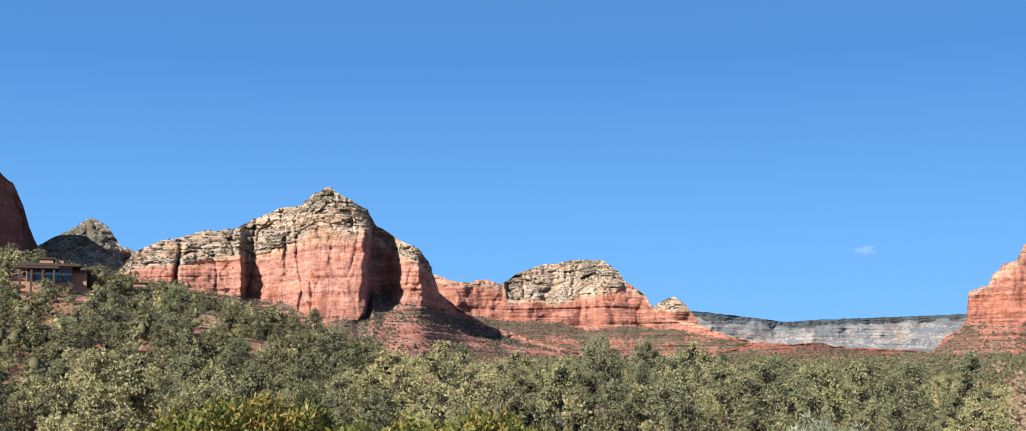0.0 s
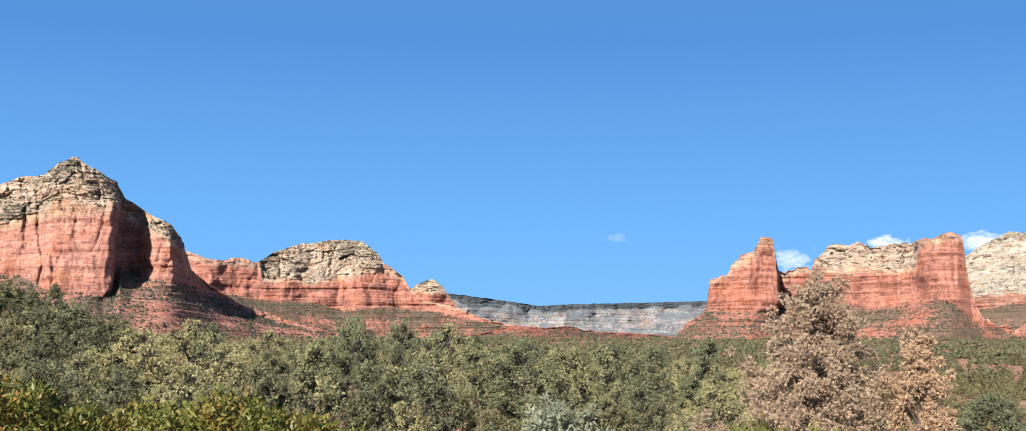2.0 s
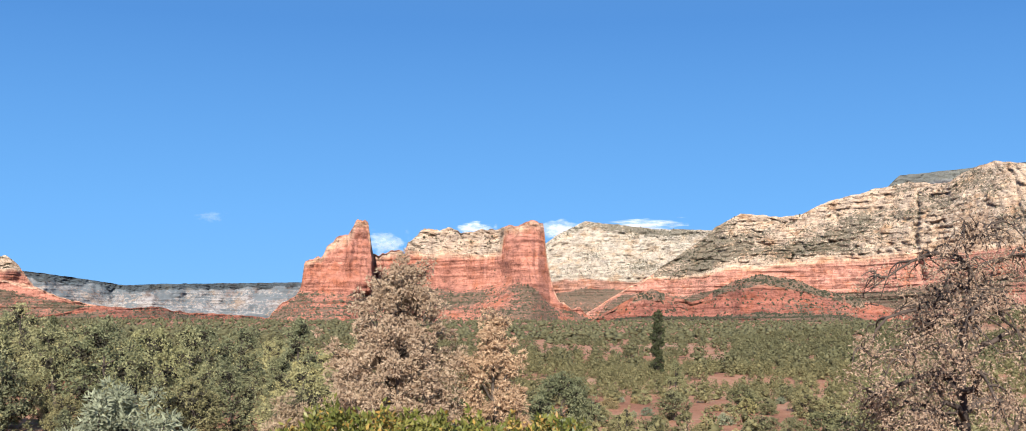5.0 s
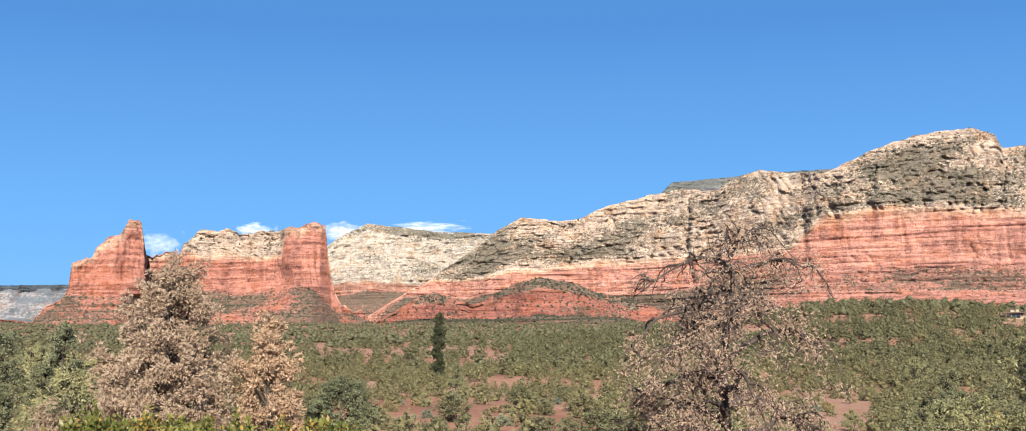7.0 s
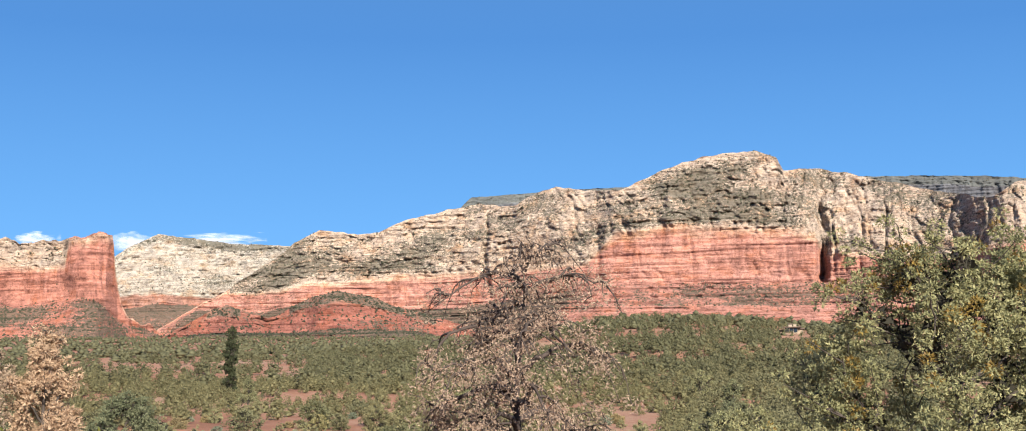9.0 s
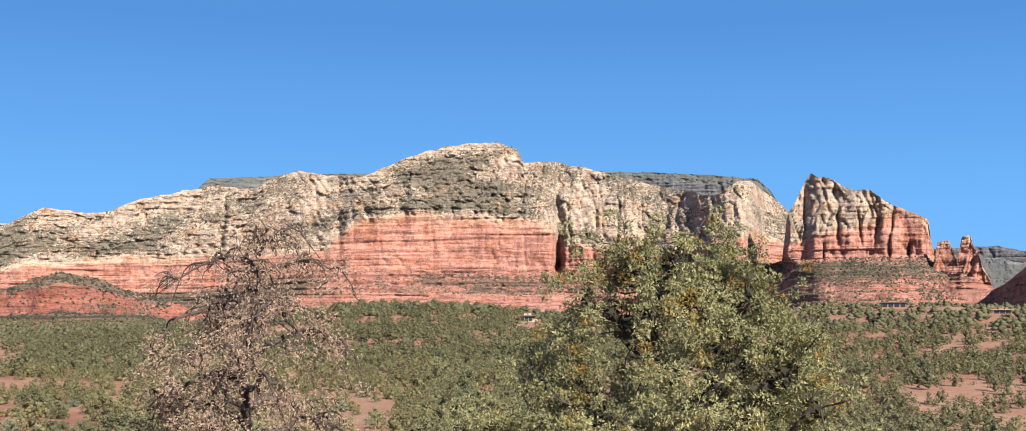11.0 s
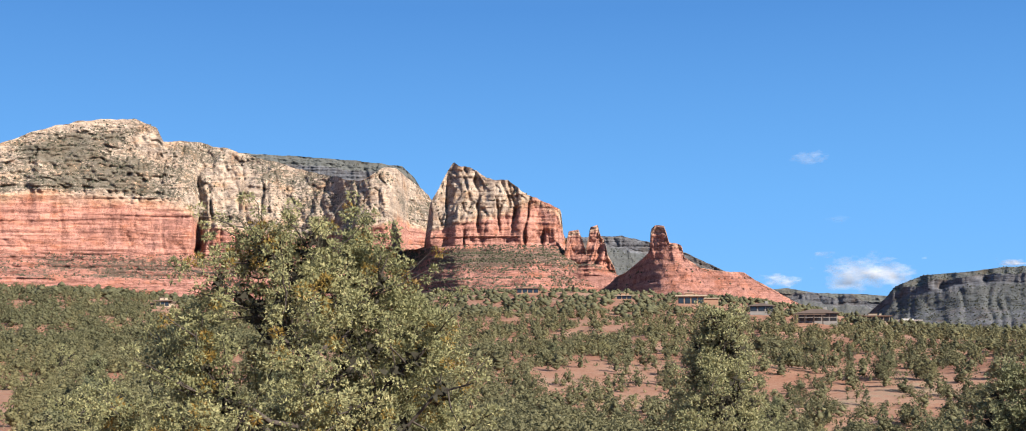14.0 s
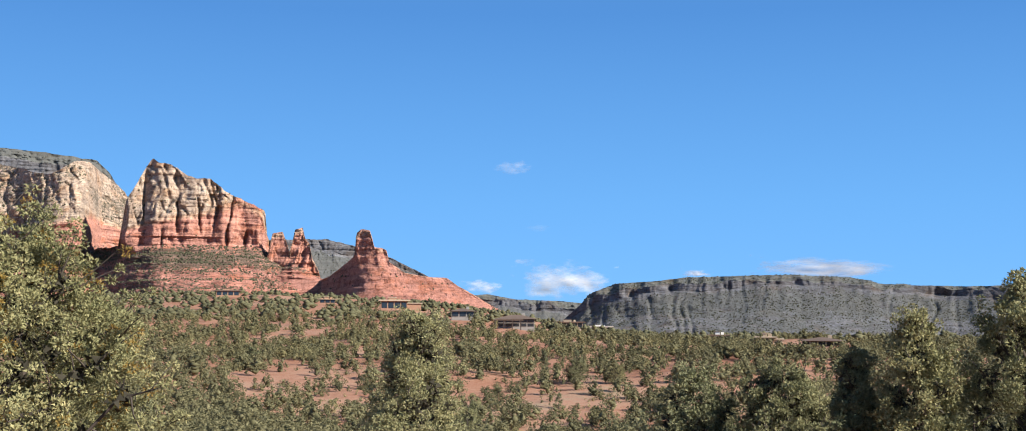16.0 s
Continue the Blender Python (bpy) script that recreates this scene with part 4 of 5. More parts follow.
massif("distant_rim", "low rim on the horizon, tinted blue-grey with haze",
       [(87.5, 0.9), (89, 1.4), (90.51, 1.53), (91.88, 1.29), (93.71, 1.24), (95.5, 1.1), (98, 0.6)], [(87.5, 0.8), (90.5, 1.35), (93.7, 1.05), (98, 0.5)], [(87.5, 0.6), (91, 1.0), (98, 0.2)], [(87.5, -0.3), (98, -0.5)],
       [(87.5, 4450), (98, 4400)], BASALT, 25, ribs=20, rib_wave=60, cap_slope=22, jag=0.01, shrubs=0, rows=(20, 16, 8), low_green=0.6)
massif("dark_mesa", "long flat-topped dark mesa with a scrub-covered slope",
       [(94.2, 0.5), (94.77, 1.0), (95.23, 1.55), (96.44, 2.04), (98.25, 2.16), (99.75, 2.34), (104.18, 2.45), (107.05, 2.32), (108.45, 1.99), (112, 1.89), (114.13, 1.93), (119, 1.9), (126, 1.2)],
       [(94.2, 0.45), (95.2, 1.4), (98.25, 2.0), (101, 2.1), (104, 2.25), (108, 1.9), (119, 1.7), (126, 1.0)], [(94.2, 0.3), (95.23, 1.05), (98.25, 1.62), (101, 1.75), (104, 2.1), (108, 1.75), (112, 1.4), (126, 0.8)], [(94.2, -0.5), (126, -0.7)],
       [(94.2, 3900), (97, 3750), (100, 3700), (104, 3720), (108, 3800), (111, 3950), (126, 3800)], BASALT, 26, crag=0.3, step=0.06, ribs=18, rib_wave=27, cap_slope=10, cliff_set=0.5, jag=0.012, shrubs=13000, bench=0.45, back=500, gullies=((110.8, 0.8, 55), (97.3, 0.3, 40), (99, 0.25, 36)), low_green=0.5, cap_green=0.3, talus_ribs=((94, 19), (99.5, 19), (102, 8), (108, 8), (109.5, 24), (126, 15)), talus_lumps=0.9, apron_slope=20, shrub=(2.9, 2.3))
massif("low_red_hill", "low red ledges in front of the far plateau",
       [(8.8, 0.8), (10.5, 1.15), (11.6, 1.3), (12.8, 1.2), (13.6, 1.32), (14.5, 1.1), (16, 1.0), (18, 0.9), (20, 0.7)], [(8.8, 3), (20, 3)], [(8.8, 0.7), (11.6, 1.15), (13.6, 1.15), (20, 0.6)], [(8.8, 0.1), (20, 0.1)],
       [(8.8, 1650), (12, 1600), (14, 1650), (20, 1700)], ROCK_LOW, 27, ribs=8, shrubs=2200, bench=0.3, rows=(40, 16, 6), low_green=0.35)
massif("red_terrace", "low terraced red sandstone mound with scrub on top",
       [(33.4, 0.7), (34.6, 1.3), (35.6, 1.9), (36.4, 2.2), (37.2, 1.8), (38.2, 1.55), (39, 1.9), (40, 2.5), (41.3, 2.8), (42.8, 2.6), (44, 2.1), (45.5, 1.7), (47, 1.3), (48.5, 0.6)],
       [(33.4, 0.6), (36, 1.75), (38.2, 1.4), (40, 2.1), (41.5, 2.35), (43.5, 2.0), (45.5, 1.5), (48.5, 0.5)], [(33.4, 0.5), (35.8, 0.95), (38.2, 0.95), (41, 1.15), (44, 1.0), (48.5, 0.4)], [(33.4, 0.2), (48.5, 0.2)],
       [(33.4, 1500), (36, 1440), (38, 1500), (40.5, 1420), (44, 1440), (48.5, 1480)], ROCK_LOW, 28, ribs=12, shrubs=6000, cliff_set=1.1, cap_slope=24, bench=0.3, back=300, low_green=0.6, cap_green=0.65, cliff_green=0.28, rows=(30, 40, 16))


# ---- woods ----
def place(ob, az, r, scale=1.0, turn=0.0, sink=0.05):
    ob.matrix_basis = Matrix.Translation(spot(az, r, -sink)) @ pose(0, 0, 0, 0, 0, turn) @ Matrix.Diagonal((scale, scale, scale, 1))
    return ob


def reach(az, el, near=60.0, far=1200.0):
    """How far off the ground comes up to a height in degrees over the lens."""
    r = np.geomspace(near, far, 400)
    up = np.degrees(np.arctan2(np.ravel(rise(np.full(400, az), r)), r))
    hit = np.nonzero(up >= el)[0]
    return float(r[hit[0]]) if len(hit) else far


KINDS = []
LOOKS = ((LEAF_JUNIPER, "round", 4.4, 4.6, "bushy grey-green juniper on red soil"), (LEAF_DARK, "round", 5.0, 4.2, "dark green pinyon pine among junipers"), (LEAF_JUNIPER, "round", 3.8, 4.8, "broad grey-green juniper close to the ground"),
         (LEAF_OLIVE, "round", 3.4, 3.8, "low olive-green juniper bush on red soil"), (LEAF_JUNIPER, "cone", 4.9, 4.2, "tall green juniper with a pointed top"), (LEAF_DARK, "cone", 5.2, 4.0, "tall dark pointed pinyon pine"), (LEAF_OLIVE, "round", 4.2, 4.4, "yellowish olive-green juniper on red soil"))
for n, (leaf, shape, h, w, label) in enumerate(LOOKS):
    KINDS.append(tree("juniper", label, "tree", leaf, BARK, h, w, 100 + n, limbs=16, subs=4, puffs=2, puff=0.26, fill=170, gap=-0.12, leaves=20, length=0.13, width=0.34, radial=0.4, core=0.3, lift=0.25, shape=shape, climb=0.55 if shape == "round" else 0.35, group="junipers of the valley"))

WOOD = np.random.default_rng(41)
SITES = [(az, half, reach(az, el, 200)) for az, half, el in ((-20.3, 1.8, 3.45), (-16.7, 0.45, 3.3), (62.2, 0.8, 0.72), (78.7, 0.8, 1.32), (83.2, 0.6, 1.02), (86.5, 1.2, 0.76), (89.4, 0.8, 0.42), (91.9, 1.2, 0.0), (94.3, 0.9, -0.03), (95.8, 0.8, -0.03), (101.1, 0.6, -0.62), (103.5, 0.8, -0.76), (105.7, 1.2, -0.8))]


def wooded(az, r):
    """How thick the woods stand."""
    d = 0.60 + 0.5 * vnoise(r * np.sin(np.radians(az)) / 22, r * np.cos(np.radians(az)) / 22, 0, 3)
    d = d + 0.6 * (1 - step01(az, 16, 26)) + 0.25 * step01(r, 170, 260)
    d = d - 0.95 * np.exp(-((az + 13.6) / 2.2) ** 4) * step01(r, 160, 178) * (1 - step01(r, 222, 236)) - 0.6 * np.exp(-((az - 3) / 1.2) ** 2 - ((r - 120) / 12) ** 2)
    d = d - 0.55 * np.exp(-((az - 36.5) / 7) ** 4 - ((r - 112) / 26) ** 4) - 0.7 * np.exp(-((az - 55) / 1.0) ** 2 - ((r - 120) / 45) ** 4)
    d = d + 0.4 * step01(az, 70, 78) * (1 - step01(r, 170, 210))
    d = d - step01(az, 60, 70) * (0.03 - 0.38 * vnoise(r * np.sin(np.radians(az)) / 13, r * np.cos(np.radians(az)) / 13, 0, 8))
    d = d - 0.12 * np.exp(-((az - 45) / 16) ** 6) * (1 - step01(r, 200, 280))
    d = d - 0.36 * np.exp(-((az - 45) / 15) ** 6 - ((r - 112) / 32) ** 4)
    d = d + 0.5 * np.exp(-((az - 54) / 12) ** 4 - (np.log(np.maximum(r, 1) / 380) / 0.6) ** 4)
    for a0, half, r0 in SITES:
        near = 0.84 if a0 > 0 else 0.78 if a0 < -19 else 0.94
        d = d - 1.2 * np.exp(-((az - a0) / half) ** 4) * step01(r, r0 * near, r0 * (near + 0.06)) * (1 - step01(r, r0 + 15, r0 + 30))
    return np.clip(d, 0, 1)


placed = []
first = list(KINDS)
while len(placed) < 300:
    az = WOOD.uniform(-25, 117) if WOOD.uniform() < 0.5 else WOOD.uniform(-25, 24)
    r = 58 * (190 / 58) ** WOOD.uniform(0, 1) if az < 76 else WOOD.uniform(135, 260)
    if WOOD.uniform(0, 1) > wooded(az, r) or (az > 28 and r < 85 and WOOD.uniform() < 0.75) :
        continue
    p = spot(az, r)
    if any((p.x - q[0]) ** 2 + (p.y - q[1]) ** 2 < 8.0 for q in placed):
        continue
    placed.append((p.x, p.y))
    size, turn = WOOD.uniform(0.5, 1.5) * (0.58 if r < 75 else 0.66 if az > 76 else 0.72 if az > 26 else 0.9), WOOD.uniform(0, 360)
    if first:
        place(first.pop(), az, r, size, turn)
    else:
        copy_thing(KINDS[int(WOOD.integers(0, 7))], Matrix.Translation(p - Vector((0, 0, 0.05))) @ pose(0, 0, 0, 0, 0, turn) @ Matrix.Diagonal((size, size, size * WOOD.uniform(0.85, 1.1), 1)))


def small_tree(count, leaves, length, puff=0.11):
    """A small crown of leafy clumps, a metre high and wide, round a ragged inner mass."""
    def make(rng):
        shape = "cone" if rng.uniform() < 0.4 else "round"
        at, size = shell(0.95, 0.98, 0.07, count, puff, rng, shape, gap=-0.3, deep=0.2)
        at[:, 2] = np.maximum(at[:, 2], 0.05)
        v, f = clumps(at, size, leaves, length, 0.40, 0.45, rng)
        wide = 0.13 if shape == "cone" else 0.17
        mids = np.array([(rng.normal(0, 0.07), rng.normal(0, 0.07), z) for z in (0.2, 0.32, 0.45, 0.58, 0.7)])
        cv, cf = scatter((OCT_V, OCT_F), mids, np.outer((1.1, 1.1, 1.0, 0.85, 0.6), (wide, wide, 0.17)), rng, 0.5)
        cv[:, 2] = np.maximum(cv[:, 2], 0.02)
        return np.concatenate([v, cv]), np.concatenate([f, cf + len(v)])
    return make


def far_bush(rng):
    """A far crown of a few leafy lumps."""
    at = np.array([(rng.normal(0, 0.17), rng.normal(0, 0.17), z) for z in (0.22, 0.4, 0.62)])
    size = np.array([(w, w, 0.24) for w in (0.42, 0.40, 0.26)]) * rng.uniform(0.85, 1.15, (3, 3))
    return scatter((OCT_V, OCT_F), at, size, rng, 0.3)


def far_woods(name, label, leaf, count, near, far, size, seed, template_of, az0=-27, az1=120, power=0.8, thin=1.0):
    rng = np.random.default_rng(seed)
    az, r = rng.uniform(az0, az1, count * 5), near * (far / near) ** rng.uniform(0, 1, count * 5) ** power
    keep = rng.uniform(0, 1, count * 5) < wooded(az, r) * thin
    az, r = az[keep][:count], r[keep][:count]
    p = np.stack([r * np.sin(np.radians(az)), r * np.cos(np.radians(az)), EYE + rise(az, r) - 0.1], -1)
    V, F, base = [], [], 0
    for t in range(8):
        sel = np.arange(len(p)) % 8 == t
        s = rng.uniform(size[0], size[1], (sel.sum(), 1)) * rng.uniform(0.85, 1.15, (sel.sum(), 3)) * (1.1, 1.1, 0.9)
        v, f = scatter(template_of(rng), p[sel], s, rng)
        V.append(v)
        F.append(f + base)
        base += len(v)
    tagged(new(name, mesh_from(name, np.concatenate(V), np.concatenate(F), leaf)), label, "woods", kind="stuff")


far_woods("hillside_wood", "dense grey-green juniper wood over the near valley", LEAF_JUNIPER, 400, 110, 250, (2.0, 5.0), 54, small_tree(36, 15, 0.06, 0.10), az1=26)
far_woods("hill_wood", "dense green junipers on a red hillside", LEAF_SLOPE, 480, 110, 290, (2.4, 5.4), 60, small_tree(34, 15, 0.06, 0.10), az0=-27, az1=-6)
far_woods("hilltop_wood", "grey-green junipers crowding a red hillside", LEAF_FAR, 800, 230, 430, (2.4, 5.0), 58, small_tree(22, 10, 0.08), az0=-27, az1=2)
far_woods("slope_wood", "scattered junipers on red slopes", LEAF_SLOPE, 1600, 85, 260, (1.2, 3.3), 55, small_tree(28, 13, 0.068), az0=26, az1=62)
far_woods("scattered_wood", "scattered olive junipers on a red slope", LEAF_SLOPE, 2600, 100, 300, (1.5, 4.0), 57, small_tree(30, 14, 0.065), az0=58, power=1.0)
far_woods("wooded_slope", "many small dark junipers on a far red slope", LEAF_SLOPE, 2700, 260, 520, (1.8, 3.7), 59, small_tree(18, 9, 0.09), az0=58, power=0.9)
far_woods("mound_wood", "dense dark junipers over a low mound", LEAF_SLOPE, 1500, 240, 540, (2.4, 4.8), 61, small_tree(18, 9, 0.09), az0=40, az1=67)
far_woods("valley_wood", "juniper and pinyon wood across the valley", LEAF_FAR, 3600, 210, 560, (2.2, 4.6), 51, small_tree(15, 8, 0.10, 0.13))
far_woods("distant_wood", "distant scrub wood below the cliffs", LEAF_FAR, 14000, 440, 1450, (2.6, 5.0), 52, far_bush)
far_woods("slope_brush", "low olive brush scattered over red soil", LEAF_SLOPE, 1800, 110, 300, (0.5, 1.5), 62, small_tree(8, 7, 0.14), az0=60, power=1.0)
far_woods("undergrowth", "low grey-green desert brush on red soil", LEAF_FAR, 2000, 60, 240, (0.5, 1.4), 53, small_tree(8, 6, 0.14), thin=0.8)
far_woods("dry_brush", "low tan dry grass and brush on red soil", LEAF_GRASS, 2600, 70, 200, (0.3, 0.9), 56, small_tree(6, 7, 0.18), az0=15)


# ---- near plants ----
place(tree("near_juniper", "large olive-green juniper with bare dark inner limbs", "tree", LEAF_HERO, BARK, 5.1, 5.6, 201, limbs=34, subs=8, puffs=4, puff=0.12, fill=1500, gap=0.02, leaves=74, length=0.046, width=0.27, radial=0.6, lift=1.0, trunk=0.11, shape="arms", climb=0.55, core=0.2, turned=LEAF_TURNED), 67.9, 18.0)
place(tree("browned_pinyon", "dead pinyon pine full of pale brown needles", "tree", LEAF_BROWN, BARK, 6.4, 3.6, 202, limbs=36, subs=8, puffs=4, puff=0.13, fill=900, gap=-0.05, leaves=66, length=0.072, width=0.22, radial=0.7, lift=0.7, trunk=0.16, shape="spire", climb=0.9), 24.2, 28.0)
place(tree("browned_pinyon", "smaller dead pinyon with thin brown needles", "tree", LEAF_BROWN, BARK, 5.3, 1.9, 203, limbs=22, subs=6, puffs=4, puff=0.12, fill=300, gap=0.0, leaves=62, length=0.072, width=0.22, radial=0.7, lift=0.6, trunk=0.12, shape="spire", climb=0.9), 29.1, 28.5)
place(tree("browned_shrub", "low dead shrub with pale brown needles", "shrub", LEAF_BROWN, BARK, 3.4, 3.9, 205, limbs=16, subs=5, puffs=4, puff=0.13, fill=300, gap=0.0, leaves=62, length=0.072, width=0.22, radial=0.7, lift=0.2, trunk=0.08, climb=0.8), 20.6, 29.0)
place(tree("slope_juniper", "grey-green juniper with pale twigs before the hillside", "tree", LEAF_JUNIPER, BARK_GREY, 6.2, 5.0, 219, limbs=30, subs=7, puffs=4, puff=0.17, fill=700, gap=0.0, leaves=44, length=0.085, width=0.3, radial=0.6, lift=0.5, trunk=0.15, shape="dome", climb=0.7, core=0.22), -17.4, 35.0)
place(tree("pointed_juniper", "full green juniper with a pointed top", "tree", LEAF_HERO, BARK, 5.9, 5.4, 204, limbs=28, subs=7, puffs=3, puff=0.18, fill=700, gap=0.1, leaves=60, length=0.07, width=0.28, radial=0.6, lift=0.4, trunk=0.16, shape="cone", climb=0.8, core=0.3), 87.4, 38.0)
place(tree("pointed_pinyon", "green pointed pinyon pine", "tree", LEAF_HERO, BARK, 5.3, 3.4, 206, limbs=28, subs=7, puffs=3, puff=0.15, fill=630, gap=0.1, leaves=60, length=0.07, width=0.28, radial=0.6, lift=0.3, trunk=0.14, shape="cone", climb=0.9, core=0.22), 109.6, 30.0)
place(tree("dark_pinyon", "dark green pinyon pine beside a taller one", "tree", LEAF_DARK, BARK, 4.5, 2.7, 218, limbs=22, subs=6, puffs=3, puff=0.15, fill=420, gap=0.1, leaves=60, length=0.07, width=0.28, radial=0.6, lift=0.3, trunk=0.12, shape="cone", climb=0.9, core=0.2), 106.8, 30.5)
place(tree("tall_pinyon", "tall green pinyon pine with dense needles", "tree", LEAF_HERO, BARK, 6.3, 4.0, 207, limbs=30, subs=7, puffs=3, puff=0.16, fill=700, gap=0.1, leaves=60, length=0.07, width=0.28, radial=0.6, lift=0.3, trunk=0.16, shape="spire", climb=0.9, core=0.26), 113.7, 31.0)
place(tree("round_juniper", "sunlit yellow-green juniper bush", "tree", LEAF_HERO, BARK, 4.6, 4.0, 208, limbs=22, subs=6, puffs=3, puff=0.16, fill=489, gap=0.1, leaves=60, length=0.07, width=0.28, radial=0.6, lift=0.2, trunk=0.12, climb=0.9, core=0.28), 103.4, 36.0)
place(tree("round_juniper", "sunlit yellow-green juniper bush", "tree", LEAF_HERO, BARK, 4.4, 3.4, 209, limbs=20, subs=6, puffs=3, puff=0.16, fill=420, gap=0.1, leaves=60, length=0.07, width=0.28, radial=0.6, lift=0.2, trunk=0.12, climb=0.9, core=0.26), 99.8, 37.0)
place(tree("silver_juniper", "silvery blue-green bush with upright sprays", "shrub", LEAF_SAGE, BARK, 2.0, 1.45, 210, limbs=20, subs=6, puffs=4, puff=0.06, fill=420, leaves=56, length=0.042, width=0.16, radial=0.75, lift=0.1, trunk=0.05, climb=1.3, shape="spire"), 14.1, 9.4)
place(tree("silver_juniper", "silvery blue-green bush with upright sprays", "shrub", LEAF_SAGE, BARK, 2.1, 1.4, 211, limbs=20, subs=6, puffs=4, puff=0.06, fill=420, leaves=56, length=0.042, width=0.16, radial=0.75, lift=0.1, trunk=0.05, climb=1.3, shape="spire"), -21.6, 10.5)


def bare_tree(name, label, h, w, seed, lean):
    """A dying juniper: a crooked forked stem, hooked limbs with hanging twigs, and dry sprays thickest on its lower limbs."""
    rng = np.random.default_rng(seed)
    root = tagged(new(name), label, "tree")
    axis = lambda z: np.array([lean * (z / h) * 0.7 + 0.26 * math.sin(z * 1.15), 0.16 * math.sin(z * 0.9), z])
    stem = [(axis(t * h * 0.86), 0.14 * (1.35 if t == 0 else 1 - 0.85 * t)) for t in np.linspace(0, 1, 16)]
    part("trunk", mesh_from("trunk", *tubes([stem], 8), BARK_GREY, True), BARK_GREY, root)

    def hooked(p0, out, ln, up, droop, thick, n=10):
        side = np.array([-out[1], out[0], 0]) * rng.normal(0, 0.3)
        pts, wob = [], rng.normal(0, 0.05 * ln, 3)
        for u in np.linspace(0, 1, n):
            p = p0 + out * ln * u + side * ln * u * u + np.array([0, 0, ln * (up * u - droop * u ** 2.8)]) + wob * math.sin(u * 7) + rng.normal(0, 0.014 * ln, 3) * (u > 0)
            pts.append((p, thick * (1 - 0.78 * u)))
        return pts
    tips, twigs = [], []
    for n in range(30):
        t = 0.12 + 0.74 * (n / 29) ** 1.1
        a = n * 2.4 + rng.uniform(-0.6, 0.6)
        out = np.array([math.cos(a), math.sin(a), 0])
        wide = np.interp(t, [0.1, 0.3, 0.5, 0.7, 0.9], [0.9, 1.05, 0.95, 0.75, 0.62])
        main = hooked(axis(t * h * 0.98), out, w / 2 * wide * rng.uniform(0.6, 1.1), rng.uniform(0.3, 0.9), rng.uniform(0.4, 0.95), 0.10 * (1.15 - 0.7 * t))
        part("limb", mesh_from("limb", *tubes([main], 6), BARK_GREY, True), BARK_GREY, root)
        for k in range(6):
            q, _ = main[int(rng.integers(2, 10))]
            d2 = unit(out + rng.normal(0, 0.8, 3) * (1, 1, 0))
            sub = hooked(q, d2, rng.uniform(0.5, 1.1), rng.uniform(0.0, 0.8), rng.uniform(0.3, 1.3), 0.036, 7)
            twigs.append(sub)
            for m in range(5):
                s0, _ = sub[int(rng.integers(1, 7))]
                e = s0 + unit(rng.normal(0, 0.7, 3) + (0, 0, -0.5)) * rng.uniform(0.2, 0.5)
                twigs.append(bent(s0, e, 0.016, 0.006, rng, 0.25, 4))
                tips += [(e, t), (s0 + (e - s0) * 0.5, t)]
    tagged(part("twig", mesh_from("twig", *tubes(twigs, 4), BARK_GREY), BARK_GREY, root, "fine grey bare twigs"), kind="stuff")
    keep = [p for p, t in tips if rng.uniform() < 1.25 - 1.05 * t]
    cs = np.repeat(np.array(keep), 20, 0) + rng.normal(0, 0.12, (len(keep) * 20, 3))
    V, F = sprays(cs, unit(rng.normal(0, 1, cs.shape) + (0, 0, -0.4)), np.full(len(cs), 0.062), 4, 0.2, 0.9, rng)
    tagged(part("dry_spray", mesh_from("dry_spray", V, F, LEAF_DRY), LEAF_DRY, root, "dry pinkish brown sprays"), kind="stuff")
    return root


place(bare_tree("dying_juniper", "half-dead juniper with bare twisted limbs and dry sprays", 8.2, 5.2, 301, -0.9), 50.2, 28.0)
place(tree("low_bush", "small green bush at the foot of the dead tree", "shrub", LEAF_OLIVE, BARK, 2.2, 1.8, 212, limbs=12, subs=5, puffs=3, puff=0.13, leaves=40, length=0.07, width=0.3, radial=0.5, lift=0.1, trunk=0.05, climb=0.8), 47.6, 27.0)
place(tree("low_bush", "small green bush at the foot of the dead tree", "shrub", LEAF_OLIVE, BARK, 2.0, 1.7, 213, limbs=12, subs=5, puffs=3, puff=0.13, leaves=40, length=0.07, width=0.3, radial=0.5, lift=0.1, trunk=0.05, climb=0.8), 52.6, 27.5)
place(tree("slender_cypress", "slender dark cypress standing above the brush", "tree", LEAF_CYPRESS, BARK, 1.0, 0.2, 214, limbs=26, subs=3, puffs=2, puff=0.024, leaves=34, length=0.022, width=0.4, lift=0.02, trunk=0.02, shape="spire", climb=0.8, core=0.03), 36.6, reach(36.6, -1.95), 0.056 * reach(36.6, -1.95))
place(tree("spreading_juniper", "broad dark green juniper on bare red soil", "tree", LEAF_DARK, BARK, 4.4, 6.0, 215, limbs=20, subs=6, puffs=3, puff=0.36, leaves=50, length=0.14, width=0.34, lift=0.2, core=0.5), 32.2, 98)
place(tree("rabbitbrush", "low bush with bright yellow autumn flowers", "shrub", LEAF_YELLOW, BARK, 1.1, 1.9, 216, limbs=14, subs=5, puffs=3, puff=0.1, leaves=36, length=0.06, width=0.3, lift=0.05, trunk=0.03, climb=0.9), 82.4, 40.0)
